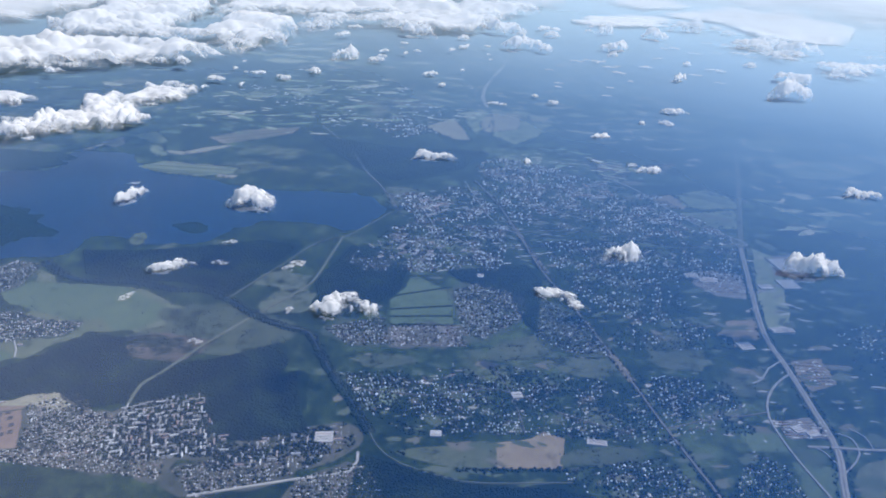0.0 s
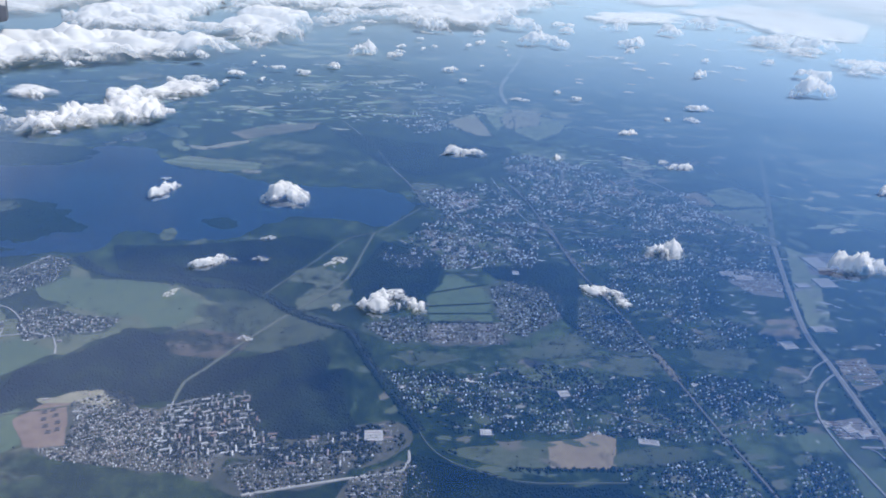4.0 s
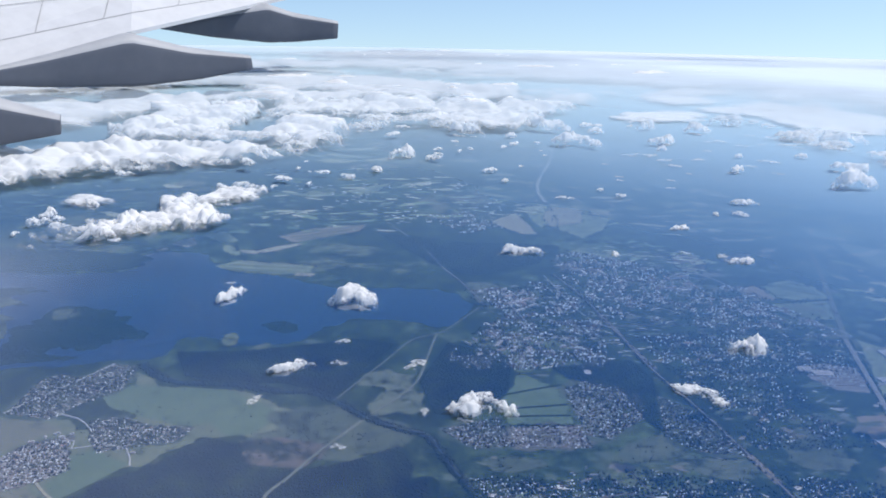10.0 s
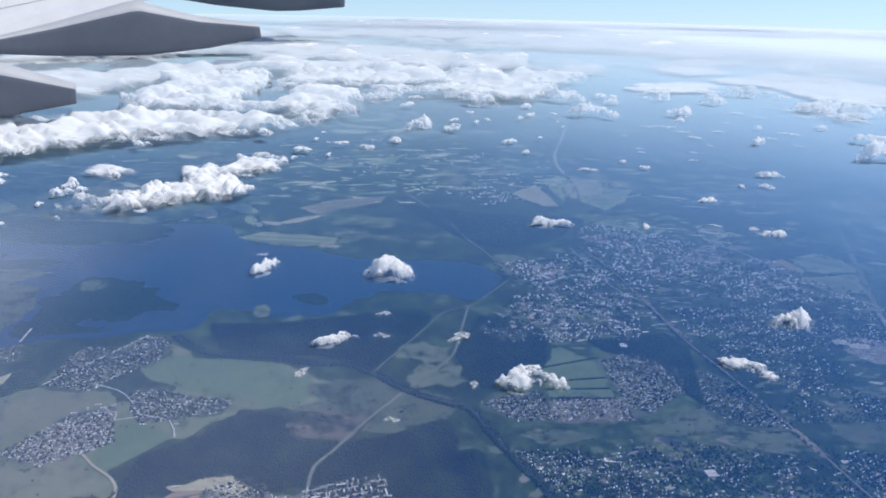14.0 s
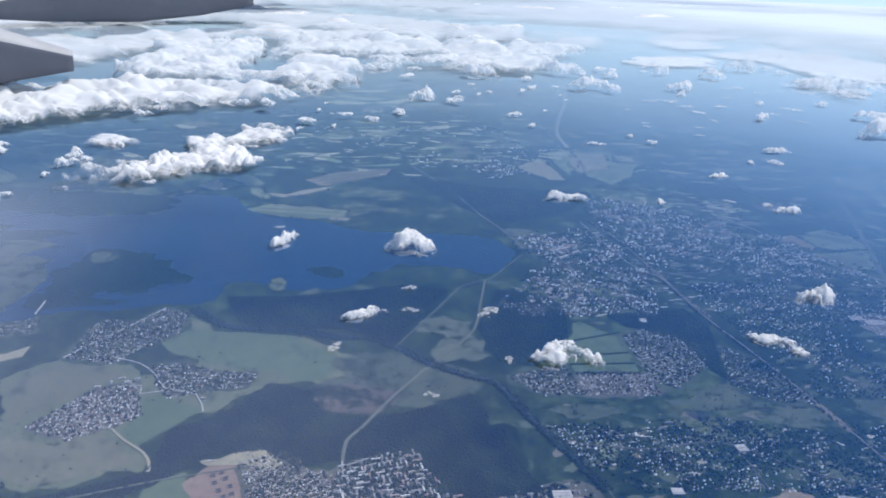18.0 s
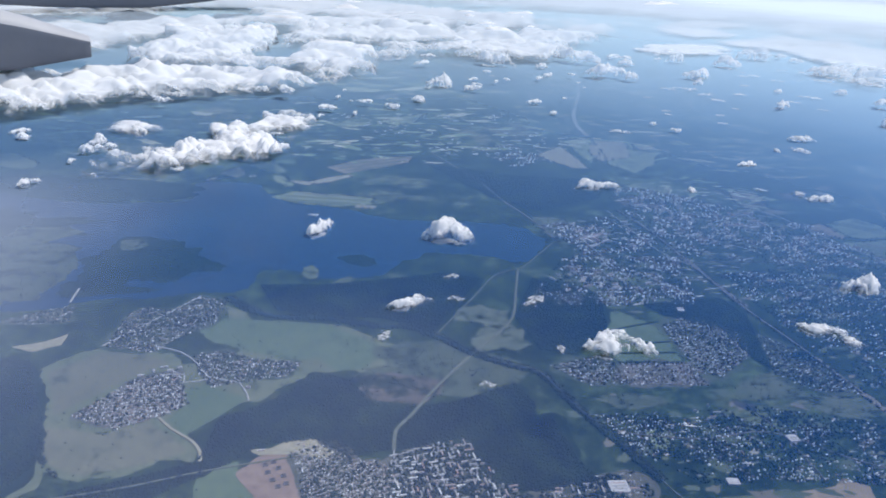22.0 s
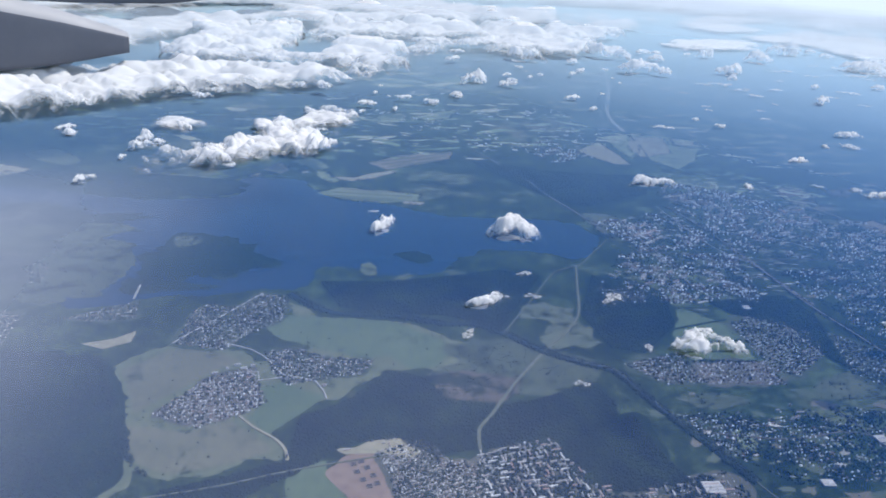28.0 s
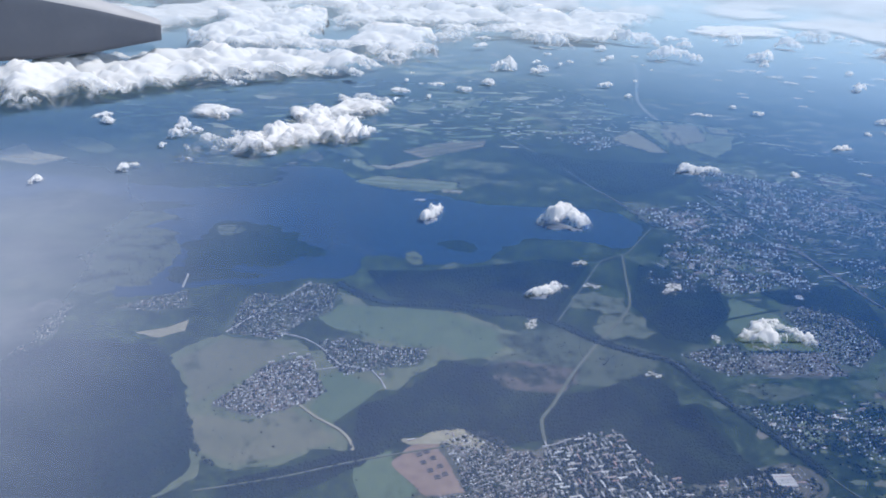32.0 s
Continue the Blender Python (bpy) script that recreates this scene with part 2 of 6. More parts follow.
def haze_material(name, low, high, reach, most, least=0.0, begin=0.0, tilt=0.0002, window_glare=0.0, layers=1, fade=1.5):
    """A sheet with haze painted in; it lets less through farther out over the land."""
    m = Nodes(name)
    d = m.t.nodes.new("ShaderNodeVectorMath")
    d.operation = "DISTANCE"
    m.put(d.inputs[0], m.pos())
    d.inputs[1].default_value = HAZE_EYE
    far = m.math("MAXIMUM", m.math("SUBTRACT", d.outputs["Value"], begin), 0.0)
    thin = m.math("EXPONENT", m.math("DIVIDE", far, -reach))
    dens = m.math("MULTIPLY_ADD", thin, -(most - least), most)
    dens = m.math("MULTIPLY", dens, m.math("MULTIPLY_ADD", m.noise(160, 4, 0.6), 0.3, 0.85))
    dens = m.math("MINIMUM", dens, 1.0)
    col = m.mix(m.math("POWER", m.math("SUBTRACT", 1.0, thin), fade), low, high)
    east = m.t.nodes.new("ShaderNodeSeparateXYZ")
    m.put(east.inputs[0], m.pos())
    # Denser eastwards: brighter haze on the sun's side, painted in.
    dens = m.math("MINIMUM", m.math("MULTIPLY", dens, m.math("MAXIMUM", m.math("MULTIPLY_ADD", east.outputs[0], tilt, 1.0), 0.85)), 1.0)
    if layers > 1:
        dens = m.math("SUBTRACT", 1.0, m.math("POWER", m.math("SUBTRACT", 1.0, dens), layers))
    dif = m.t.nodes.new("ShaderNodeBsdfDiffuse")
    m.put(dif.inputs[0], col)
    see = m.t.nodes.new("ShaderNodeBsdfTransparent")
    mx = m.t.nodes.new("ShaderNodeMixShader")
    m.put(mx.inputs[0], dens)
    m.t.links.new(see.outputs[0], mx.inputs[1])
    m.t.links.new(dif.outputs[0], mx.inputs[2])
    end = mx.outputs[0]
    # Glare of the cabin window, painted grey onto the western part of the sheet.
    if window_glare:
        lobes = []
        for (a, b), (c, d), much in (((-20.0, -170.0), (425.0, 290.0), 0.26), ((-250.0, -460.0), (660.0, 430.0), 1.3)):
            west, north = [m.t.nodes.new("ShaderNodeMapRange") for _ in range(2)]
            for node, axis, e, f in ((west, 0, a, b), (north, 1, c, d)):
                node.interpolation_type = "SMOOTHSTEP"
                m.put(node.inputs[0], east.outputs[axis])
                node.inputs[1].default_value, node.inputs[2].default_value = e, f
            lobes.append(m.math("MULTIPLY", m.math("MULTIPLY", west.outputs[0], north.outputs[0]), window_glare * much))
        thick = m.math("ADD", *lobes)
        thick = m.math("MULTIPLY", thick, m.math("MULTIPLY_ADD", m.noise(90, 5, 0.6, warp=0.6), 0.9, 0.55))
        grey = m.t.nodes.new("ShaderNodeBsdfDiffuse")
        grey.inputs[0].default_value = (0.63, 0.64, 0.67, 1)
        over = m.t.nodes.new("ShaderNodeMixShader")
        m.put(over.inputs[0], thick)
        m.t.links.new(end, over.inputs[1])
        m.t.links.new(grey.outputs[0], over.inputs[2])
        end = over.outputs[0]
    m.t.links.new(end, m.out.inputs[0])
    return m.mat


GROUND = ground_material()
GRASS = field_material("meadow_grass", (0.09, 0.112, 0.06), (0.15, 0.163, 0.1), 0.85)
# Brighter field colour, set to show through the haze sheets over far land.
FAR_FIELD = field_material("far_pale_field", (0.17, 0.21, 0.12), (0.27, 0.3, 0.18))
CROP = field_material("young_crop", (0.085, 0.122, 0.066), (0.12, 0.158, 0.088), 0.6)
MEADOW_DRY = field_material("mown_meadow", (0.115, 0.122, 0.078), (0.165, 0.165, 0.11), 0.5)
DRY = field_material("dry_grass", (0.24, 0.23, 0.16), (0.34, 0.32, 0.23))
SOIL = field_material("bare_soil", (0.21, 0.175, 0.12), (0.3, 0.255, 0.18), 0.4)
SAND = field_material("dug_sand", (0.2, 0.14, 0.105), (0.31, 0.235, 0.185), 0.4)
WOOD = field_material("dense_forest", (0.009, 0.019, 0.009), (0.022, 0.036, 0.016))
SUBURB = field_material("garden_land", (0.03, 0.05, 0.025), (0.12, 0.135, 0.09), 0.9)
YARD = plain_material("paved_yard", (0.34, 0.34, 0.32), (0.5, 0.49, 0.46), 6)
LOT_GROUND = plain_material("worn_paved_lot", (0.16, 0.155, 0.145), (0.3, 0.285, 0.26), 4)
ASPHALT = plain_material("road_surface", (0.27, 0.27, 0.265), (0.38, 0.38, 0.365), 8)
TRACK = plain_material("ballast_and_verge", (0.13, 0.125, 0.11), (0.24, 0.22, 0.2), 6)
CLEAR = field_material("mown_clearing", (0.105, 0.125, 0.08), (0.165, 0.18, 0.12), 0.92, 0.64)
WILD = field_material("rough_pasture", (0.065, 0.085, 0.05), (0.12, 0.135, 0.085), 0.9, 0.65)
BROWN = field_material("brown_marsh_grass", (0.1, 0.085, 0.065), (0.16, 0.13, 0.1), 0.9, 0.6)
MOWN = field_material("mown_strip", (0.105, 0.115, 0.08), (0.155, 0.165, 0.12))
WATER = water_material()
LEAVES = spread_material("tree_leaves", [(0.0, (0.011, 0.02, 0.011)), (0.6, (0.015, 0.027, 0.013)), (1.0, (0.023, 0.037, 0.018))], 0.9, 26)
HOUSES = spread_material("house_roofs", [(0.0, (0.09, 0.095, 0.09)), (0.3, (0.18, 0.175, 0.17)), (0.42, (0.3, 0.2, 0.165)), (0.54, (0.42, 0.42, 0.42)), (0.72, (0.66, 0.66, 0.65)), (0.84, (0.88, 0.88, 0.88)), (1.0, (0.95, 0.95, 0.95))])
def wall_material():
    m = Nodes("pale_panel_wall")
    col = m.ramp(m.each(), (0.0, (0.42, 0.38, 0.34)), (0.3, (0.55, 0.53, 0.5)), (0.6, (0.6, 0.57, 0.52)), (0.85, (0.74, 0.72, 0.68)), (1.0, (0.5, 0.36, 0.3)))
    m.surface(m.mix(m.ramp(m.noise(0.6, 4), (0.4, 0.0), (0.7, 0.4)), col, (0.35, 0.34, 0.32)), 0.85)
    return m.mat


WALLS = wall_material()
def roof_material():
    m = Nodes("flat_roof")
    col = m.ramp(m.each(), (0.0, (0.22, 0.21, 0.2)), (0.35, (0.4, 0.39, 0.37)), (0.6, (0.42, 0.24, 0.18)), (0.75, (0.62, 0.62, 0.6)), (1.0, (0.85, 0.85, 0.84)))
    m.surface(m.mix(m.ramp(m.noise(0.8, 4), (0.4, 0.0), (0.7, 0.35)), col, (0.25, 0.24, 0.23)), 0.8)
    return m.mat


ROOFS = roof_material()
PALE_HOUSES = spread_material("pale_house_roofs", [(0.0, (0.13, 0.13, 0.12)), (0.25, (0.28, 0.27, 0.25)), (0.4, (0.38, 0.26, 0.21)), (0.55, (0.42, 0.4, 0.37)), (0.8, (0.56, 0.54, 0.51)), (1.0, (0.9, 0.89, 0.87))])
METAL_ROOF = plain_material("sheet_metal_roof", (0.42, 0.42, 0.42), (0.56, 0.56, 0.55), 5, 0.5, 0.5)
TOWN_SOIL = field_material("town_ground", (0.06, 0.068, 0.048), (0.135, 0.13, 0.105), 0.8)
PUFF = vapour_material("cumulus_vapour", 0.15, 0.95, 0.98, 0.92, True, 0.012, 0.16, 2.4)
SHRED = vapour_material("dissolving_vapour", 0.11, 1.7, 0.9, 0.92, True, 0.0, 0.5, 3.4)
BANK = vapour_material("cloud_bank_vapour", 20, 0.85, 0.98, 0.88, bump=1.6, torn=1.7)
CHAIN = vapour_material("loose_cloud_vapour", 11, 0.95, 0.98, 0.88, bump=0.8, torn=1.5)
LENS = vapour_material("smooth_cloud_vapour", 40, 0.8, 0.99, 0.97, bump=1.0, torn=1.5)
BANK_FAR = vapour_material("far_bank_vapour", 70, 0.75, 0.97, 0.84, bump=4.0)
WISP = thin_cloud_material("cloud_wisps", 7, 0.8, 0.4)

# ---- mesh tools ----
rng = np.random.default_rng(7)


def solid(name, verts, faces, mat, parent=None, smooth=False):
    me = bpy.data.meshes.new(name)
    me.from_pydata([tuple(v) for v in verts], [], [tuple(f) for f in faces])
    me.materials.append(mat)
    if smooth:
        me.shade_smooth()
    ob = new(name, me)
    ob.parent = parent
    return ob


def many(name, verts, tris, mat, parent=None, smooth=False):
    """One mesh out of number arrays: verts (n, 3), tris (m, k)."""
    me = bpy.data.meshes.new(name)
    k = tris.shape[1]
    me.vertices.add(len(verts))
    me.vertices.foreach_set("co", np.ascontiguousarray(verts, dtype=np.float32).ravel())
    me.loops.add(tris.size)
    me.loops.foreach_set("vertex_index", np.ascontiguousarray(tris, dtype=np.int32).ravel())
    me.polygons.add(len(tris))
    me.polygons.foreach_set("loop_start", np.arange(0, tris.size, k, dtype=np.int32))
    me.update(calc_edges=True)
    me.materials.append(mat)
    if smooth:
        me.shade_smooth()
    ob = new(name, me)
    ob.parent = parent
    return ob


def curve(points, step, closed):
    """A smooth line through the plan's corners."""
    p = [np.array(q, float) for q in points]
    n = len(p)
    out = []
    for i in range(n if closed else n - 1):
        if closed:
            a, b, c, d = p[i - 1], p[i], p[(i + 1) % n], p[(i + 2) % n]
        else:
            a, b, c, d = p[max(i - 1, 0)], p[i], p[i + 1], p[min(i + 2, n - 1)]
        k = max(2, int(np.linalg.norm(c - b) / step))
        for j in range(k):
            t = j / k
            out.append(0.5 * (2 * b + (c - a) * t + (2 * a - 5 * b + 4 * c - d) * t * t + (3 * b - a - 3 * c + d) * t ** 3))
    if not closed:
        out.append(p[-1])
    return np.array(out)


def ragged(points, step=6.0, rough=1.0, round_it=True):
    """The outline of a patch of land: smooth or straight edged, and a little uneven."""
    if round_it:
        c = curve(points, step, True)
    else:
        c = []
        for i in range(len(points)):
            a, b = np.array(points[i - 1], float), np.array(points[i], float)
            k = max(1, int(np.linalg.norm(b - a) / step))
            c += [a + (b - a) * j / k for j in range(k)]
        c = np.array(c)
    out = []
    rough = min(rough, 1.5)
    for x, y in c:
        v = noise.turbulence_vector(Vector((x / 14, y / 14, 1.7)), 3, False)
        u = noise.turbulence_vector(Vector((x / 4.5, y / 4.5, 5.1)), 3, False)
        out.append((x + rough * (3 * v.x + 0.9 * u.x), y + rough * (3 * v.y + 0.9 * u.y)))
    return out


LEVEL = [0.02]


def patch(name, points, mat, label, category, rough=1.0, round_it=True, step=2.2, kind="structure", base=None):
    LEVEL[0] += 0.001
    z = LEVEL[0] if base is None else base
    o = ragged(points, step, rough, round_it)
    ob = solid(name, [(x, y, z) for x, y in o], [range(len(o))], mat)
    return tagged(ob, label, category, kind=kind)


def strip(name, points, width, mat, label, category, z=0.5, step=8.0, shoulder=0.6, drop=0.35):
    """A road, track or bank: a flat crown with sloping shoulders, along a smooth line."""
    shoulder = min(shoulder, width * 0.2)
    c = curve(points, step, False)
    d = np.gradient(c, axis=0)
    d /= np.linalg.norm(d, axis=1)[:, None]
    nrm = np.stack([-d[:, 1], d[:, 0]], 1)
    rows = [(-width / 2 - shoulder, z - drop), (-width / 2, z), (width / 2, z), (width / 2 + shoulder, z - drop)]
    v, f = [], []
    for i in range(len(c)):
        for off, h in rows:
            v.append((c[i, 0] + nrm[i, 0] * off, c[i, 1] + nrm[i, 1] * off, h))
        if i:
            f += [((i - 1) * 4 + k, (i - 1) * 4 + k + 1, i * 4 + k + 1, i * 4 + k) for k in range(3)]
    ob = solid(name, v, [q[::-1] for q in f], mat)
    return tagged(ob, label, category, kind="structure")


def inside(poly, p):
    poly = np.array(poly, float)
    x, y = p[:, 0], p[:, 1]
    hit = np.zeros(len(p), bool)
    for (x1, y1), (x2, y2) in zip(poly, np.roll(poly, -1, axis=0)):
        if y1 == y2:
            continue
        hit ^= ((y1 > y) != (y2 > y)) & (x < (x2 - x1) * (y - y1) / (y2 - y1) + x1)
    return hit


def scatter(poly, count, clump=0.0):
    poly = np.array(poly, float)
    lo, hi = poly.min(0), poly.max(0)
    got = np.zeros((0, 2))
    while len(got) < count:
        p = lo + (hi - lo) * rng.random((count * 3, 2))
        p = p[inside(poly, p)]
        if clump:
            w = np.array([noise.noise(Vector((x / clump, y / clump, 4.4))) for x, y in p])
            p = p[w + 0.5 * rng.random(len(p)) > 0.15]
        got = np.vstack([got, p])
    return got[:count]


def house_rows(poly, gap, turn, keep=0.85, jitter=0.16):
    """House plots in rows along streets."""
    poly = np.array(poly, float)
    mid = poly.mean(0)
    r = np.abs(poly - mid).max() * 1.5
    n = int(2 * r / gap) + 1
    u, v = np.meshgrid(np.arange(n) * gap - r, np.arange(n) * gap - r)
    v = v + (np.floor_divide(np.arange(n), 2) * gap * 0.55)[:, None]
    u, v = u.ravel(), v.ravel()
    c, s = math.cos(turn), math.sin(turn)
    p = mid + np.stack([u * c - v * s, u * s + v * c], 1) + rng.normal(0, gap * jitter, (len(u), 2))
    p = p[inside(poly, p)]
    return p[rng.random(len(p)) < keep]


def houses(name, pts, turn, label, size=0.55, parent=None, mat=None):
    """Small gabled houses, each its own island in one mesh."""
    n = len(pts)
    box = np.array([(-1, -1, 0), (1, -1, 0), (1, 1, 0), (-1, 1, 0), (-1, -1, 1), (1, -1, 1), (1, 1, 1), (-1, 1, 1), (-1, 0, 1.7), (1, 0, 1.7)], float)
    q = np.array([(0, 1, 5), (0, 5, 4), (2, 3, 7), (2, 7, 6), (1, 2, 6), (1, 6, 5), (3, 0, 4), (3, 4, 7), (4, 5, 9), (4, 9, 8), (6, 7, 8), (6, 8, 9), (5, 6, 9), (7, 4, 8)])
    s = size * (0.5 + 1.1 * rng.random((n, 3)) ** 3)
    s[:, 2] = size * (0.5 + 0.4 * rng.random(n))
    a = turn + rng.integers(0, 2, n) * math.pi / 2 + rng.normal(0, 0.12, n)
    v = box[None] * s[:, None, :] * np.array([1.0, 0.75, 1.0])
    x = v[..., 0] * np.cos(a)[:, None] - v[..., 1] * np.sin(a)[:, None]
    y = v[..., 0] * np.sin(a)[:, None] + v[..., 1] * np.cos(a)[:, None]
    v = np.stack([x + pts[:, :1], y + pts[:, 1:], v[..., 2] + LEVEL[0] * (v[..., 2] > 0)], -1)
    t = q[None] + (np.arange(n) * 10)[:, None, None]
    ob = many(name, v.reshape(-1, 3), t.reshape(-1, 3), mat or HOUSES, parent)
    return tagged(ob, label, "houses", kind="stuff")


def trees(name, pts, label, size=0.9, parent=None):
    """Rough crowns of trees, each its own island."""
    n = len(pts)
    ring = 4
    base = []
    for h, w in ((0.0, 0.8), (0.5, 0.95)):
        base += [(w * math.cos(k * math.tau / ring + h), w * math.sin(k * math.tau / ring + h), h) for k in range(ring)]
    base = np.array(base + [(0, 0, 1.15)])
    f = []
    for k in range(ring):
        a, b = k, (k + 1) % ring
        f += [(a, b, b + ring), (a, b + ring, a + ring), (a + ring, b + ring, 2 * ring)]
    f = np.array(f)
    s = size * (0.5 + rng.random((n, 1, 1)) ** 1.6)
    v = base[None] * s * (0.65 + 0.7 * rng.random((n, 9, 3)))
    v[:, ring:, 2] += LEVEL[0]
    v[..., :2] += pts[:, None, :]
    t = f[None] + (np.arange(n) * 9)[:, None, None]
    ob = many(name, v.reshape(-1, 3), t.reshape(-1, 3), LEAVES, parent)
    return tagged(ob, label, "trees", kind="stuff")


# ---- land ----
def ground():
    n, r = 96, 4750.0
    rings = [0.0, 150, 300, 450, 600, 800, 1000, 1300, 1700, 2200, 2900, 3700, r]
    v = [(-95.0, 0.0, 0.0)]
    for q in rings[1:]:
        v += [(-95 + q * math.cos(k * math.tau / n), q * math.sin(k * math.tau / n), 0.0) for k in range(n)]
    f = [(0, 1 + k, 1 + (k + 1) % n) for k in range(n)]
    for i in range(len(rings) - 2):
        a, b = 1 + i * n, 1 + (i + 1) * n
        f += [(a + k, b + k, b + (k + 1) % n, a + (k + 1) % n) for k in range(n)]
    return tagged(solid("ground", v, f, GROUND), "dark green wooded plain under blue haze", "ground", kind="structure")


ground()


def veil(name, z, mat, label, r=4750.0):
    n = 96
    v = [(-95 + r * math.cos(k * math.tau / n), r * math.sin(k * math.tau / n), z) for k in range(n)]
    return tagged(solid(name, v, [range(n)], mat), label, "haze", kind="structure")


veil("haze_layer", 41.5, haze_material("haze_low", (0.002, 0.106, 0.395), (0.57, 0.82, 0.86), 1050, 0.565, 0.04, 140.0, 0.0016, window_glare=0.23, layers=2.0, fade=1.65), "blue summer haze with grey window glare painted over the meadows")
veil("haze_layer", 72.0, haze_material("haze_high", (0.63, 0.75, 0.85), (0.56, 0.61, 0.67), 1900, 0.84, 0.0, 700, 0.0008), "pale haze painted on a sheet over the far clouds")

def island(points, mat, label, category="island", uneven=0.3, leafy=0.0):
    """A wooded island: its shore runs in and out, and trees stand on it."""
    c = curve(points, 1.6, True)
    mid = c.mean(0)
    ring = []
    for x, y in c:
        k = noise.fractal(Vector((x / 22, y / 22, 8.3)), 0.8, 2.0, 5)
        ring.append(tuple(mid + (np.array((x, y)) - mid) * (1 + uneven * max(-0.9, min(0.7, k)))))
    LEVEL[0] += 0.001
    tagged(solid("island", [(x, y, LEVEL[0]) for x, y in ring], [range(len(ring))], mat), label, category, kind="structure")
    if leafy:
        trees("island_trees", scatter(ring, int(abs(np.ptp(c[:, 0]) * np.ptp(c[:, 1])) * leafy), 16.0), "dark trees on the island", 0.5)


# the lake with its islands
patch("water", [(-38, 565), (-60, 532), (-80, 541), (-124, 544), (-146, 525), (-162, 501), (-196, 491), (-219, 503), (-240, 501), (-245, 473), (-265, 464), (-305, 453), (-340, 443), (-369, 431), (-413, 447), (-465, 468), (-550, 488), (-666, 594), (-605, 638), (-572, 663), (-526, 659), (-472, 647), (-415, 635), (-361, 641), (-332, 653), (-339, 700), (-285, 706), (-274, 681), (-250, 662), (-200, 641), (-163, 619), (-109, 616), (-64, 614), (-45, 594)], WATER, "calm blue reservoir with wooded shores", "lake", 1.8, step=4.0)
island([(-363, 521), (-361, 546), (-338, 553), (-303, 543), (-277, 515), (-282, 495), (-308, 478), (-331, 471), (-347, 478)], WOOD, "low wooded island in the lake", "island", 0.35, 0.12)
island([(-392, 523), (-385, 533), (-368, 515), (-368, 495), (-380, 499)], WILD, "small grassy island in the lake", "island", 0.35, 0.03)
island([(-193, 531), (-177, 537), (-161, 530), (-166, 517), (-181, 521)], WOOD, "narrow wooded island in the lake", "island", 0.35, 0.12)
island([(-608, 573), (-535, 597), (-498, 612), (-457, 611), (-425, 597), (-389, 580), (-390, 560), (-427, 560), (-466, 544), (-502, 535), (-563, 507)], WOOD, "long wooded peninsula in the lake", "peninsula", 0.35, 0.12)
island([(-365, 468), (-347, 478), (-317, 473), (-298, 466), (-320, 458), (-353, 452)], WOOD, "marshy wooded shoal in the lake", "island", 0.35, 0.12)

island([(-389, 574), (-396, 548), (-380, 534), (-368, 508), (-360, 480), (-366, 445), (-413, 440), (-465, 455), (-550, 478), (-620, 545), (-560, 562), (-470, 566)], WILD, "marshy land with thin woods by the lake", "marsh", 0.12, 0.05)
island([(-565, 672), (-470, 650), (-415, 637), (-361, 643), (-335, 656), (-330, 688), (-380, 704), (-450, 706), (-540, 704)], WOOD, "long dark wooded shore across the lake", "shore", 0.15, 0.1)
island([(-352, 548), (-338, 552), (-330, 540), (-342, 533)], WILD, "grassy clearing on the island", "clearing", 0.3)

CANAL_WATER = plain_material("canal_water", (0.02, 0.03, 0.04), (0.035, 0.045, 0.06), 20, 0.3, 0.4)
CANAL = [(-251, 460), (-235, 444), (-217, 434), (-187, 434), (-155, 425)] + [(-138, 426), (-120, 414), (-100, 395)]
CANAL_END = [(-100, 395), (-80, 383), (-66, 376), (-52, 344), (-37, 315), (-25, 289)]
STREAM = [(-25, 289), (-20, 278), (-10, 268), (9, 260), (24, 257), (63, 259)]
strip("embankment", CANAL, 5.0, WOOD, "tree-lined bank of the canal", "embankment", 0.34)
strip("embankment", CANAL_END, 4.0, WOOD, "tree-lined bank of the canal", "embankment", 0.34)
strip("water", CANAL, 0.9, WATER, "narrow canal with dark water", "canal", 0.5, shoulder=0.1, drop=0.1)
strip("water", CANAL_END, 0.8, CANAL_WATER, "narrow canal with dark water", "canal", 0.5, shoulder=0.1, drop=0.1)

strip("track", STREAM, 0.5, MOWN, "narrow track along a stream in the forest", "track", 0.5, shoulder=0.1)


def beside(line, offset):
    c = curve(line, 12, False)
    d = np.gradient(c, axis=0)
    d /= np.linalg.norm(d, axis=1)[:, None]
    return [(x - q[1] * offset, y + q[0] * offset) for (x, y), q in zip(c, d)]


strip("towpath", beside(CANAL, 1.4), 0.4, MOWN, "pale towpath on the canal bank", "path", 0.62, shoulder=0.1)
strip("towpath", beside(CANAL_END, 1.3), 0.45, MOWN, "pale towpath on the canal bank", "path", 0.62, shoulder=0.1)

TABLE = np.random.default_rng(31).random((256, 256))


def lattice(p):
    """Smooth value noise for arrays of plan points."""
    i = np.floor(p).astype(int)
    f = p - i
    f = f * f * (3 - 2 * f)
    a, b = i[:, 0] % 256, i[:, 1] % 256
    c, d = (a + 1) % 256, (b + 1) % 256
    low = TABLE[a, b] * (1 - f[:, 0]) + TABLE[c, b] * f[:, 0]
    high = TABLE[a, d] * (1 - f[:, 0]) + TABLE[c, d] * f[:, 0]
    return low * (1 - f[:, 1]) + high * f[:, 1]


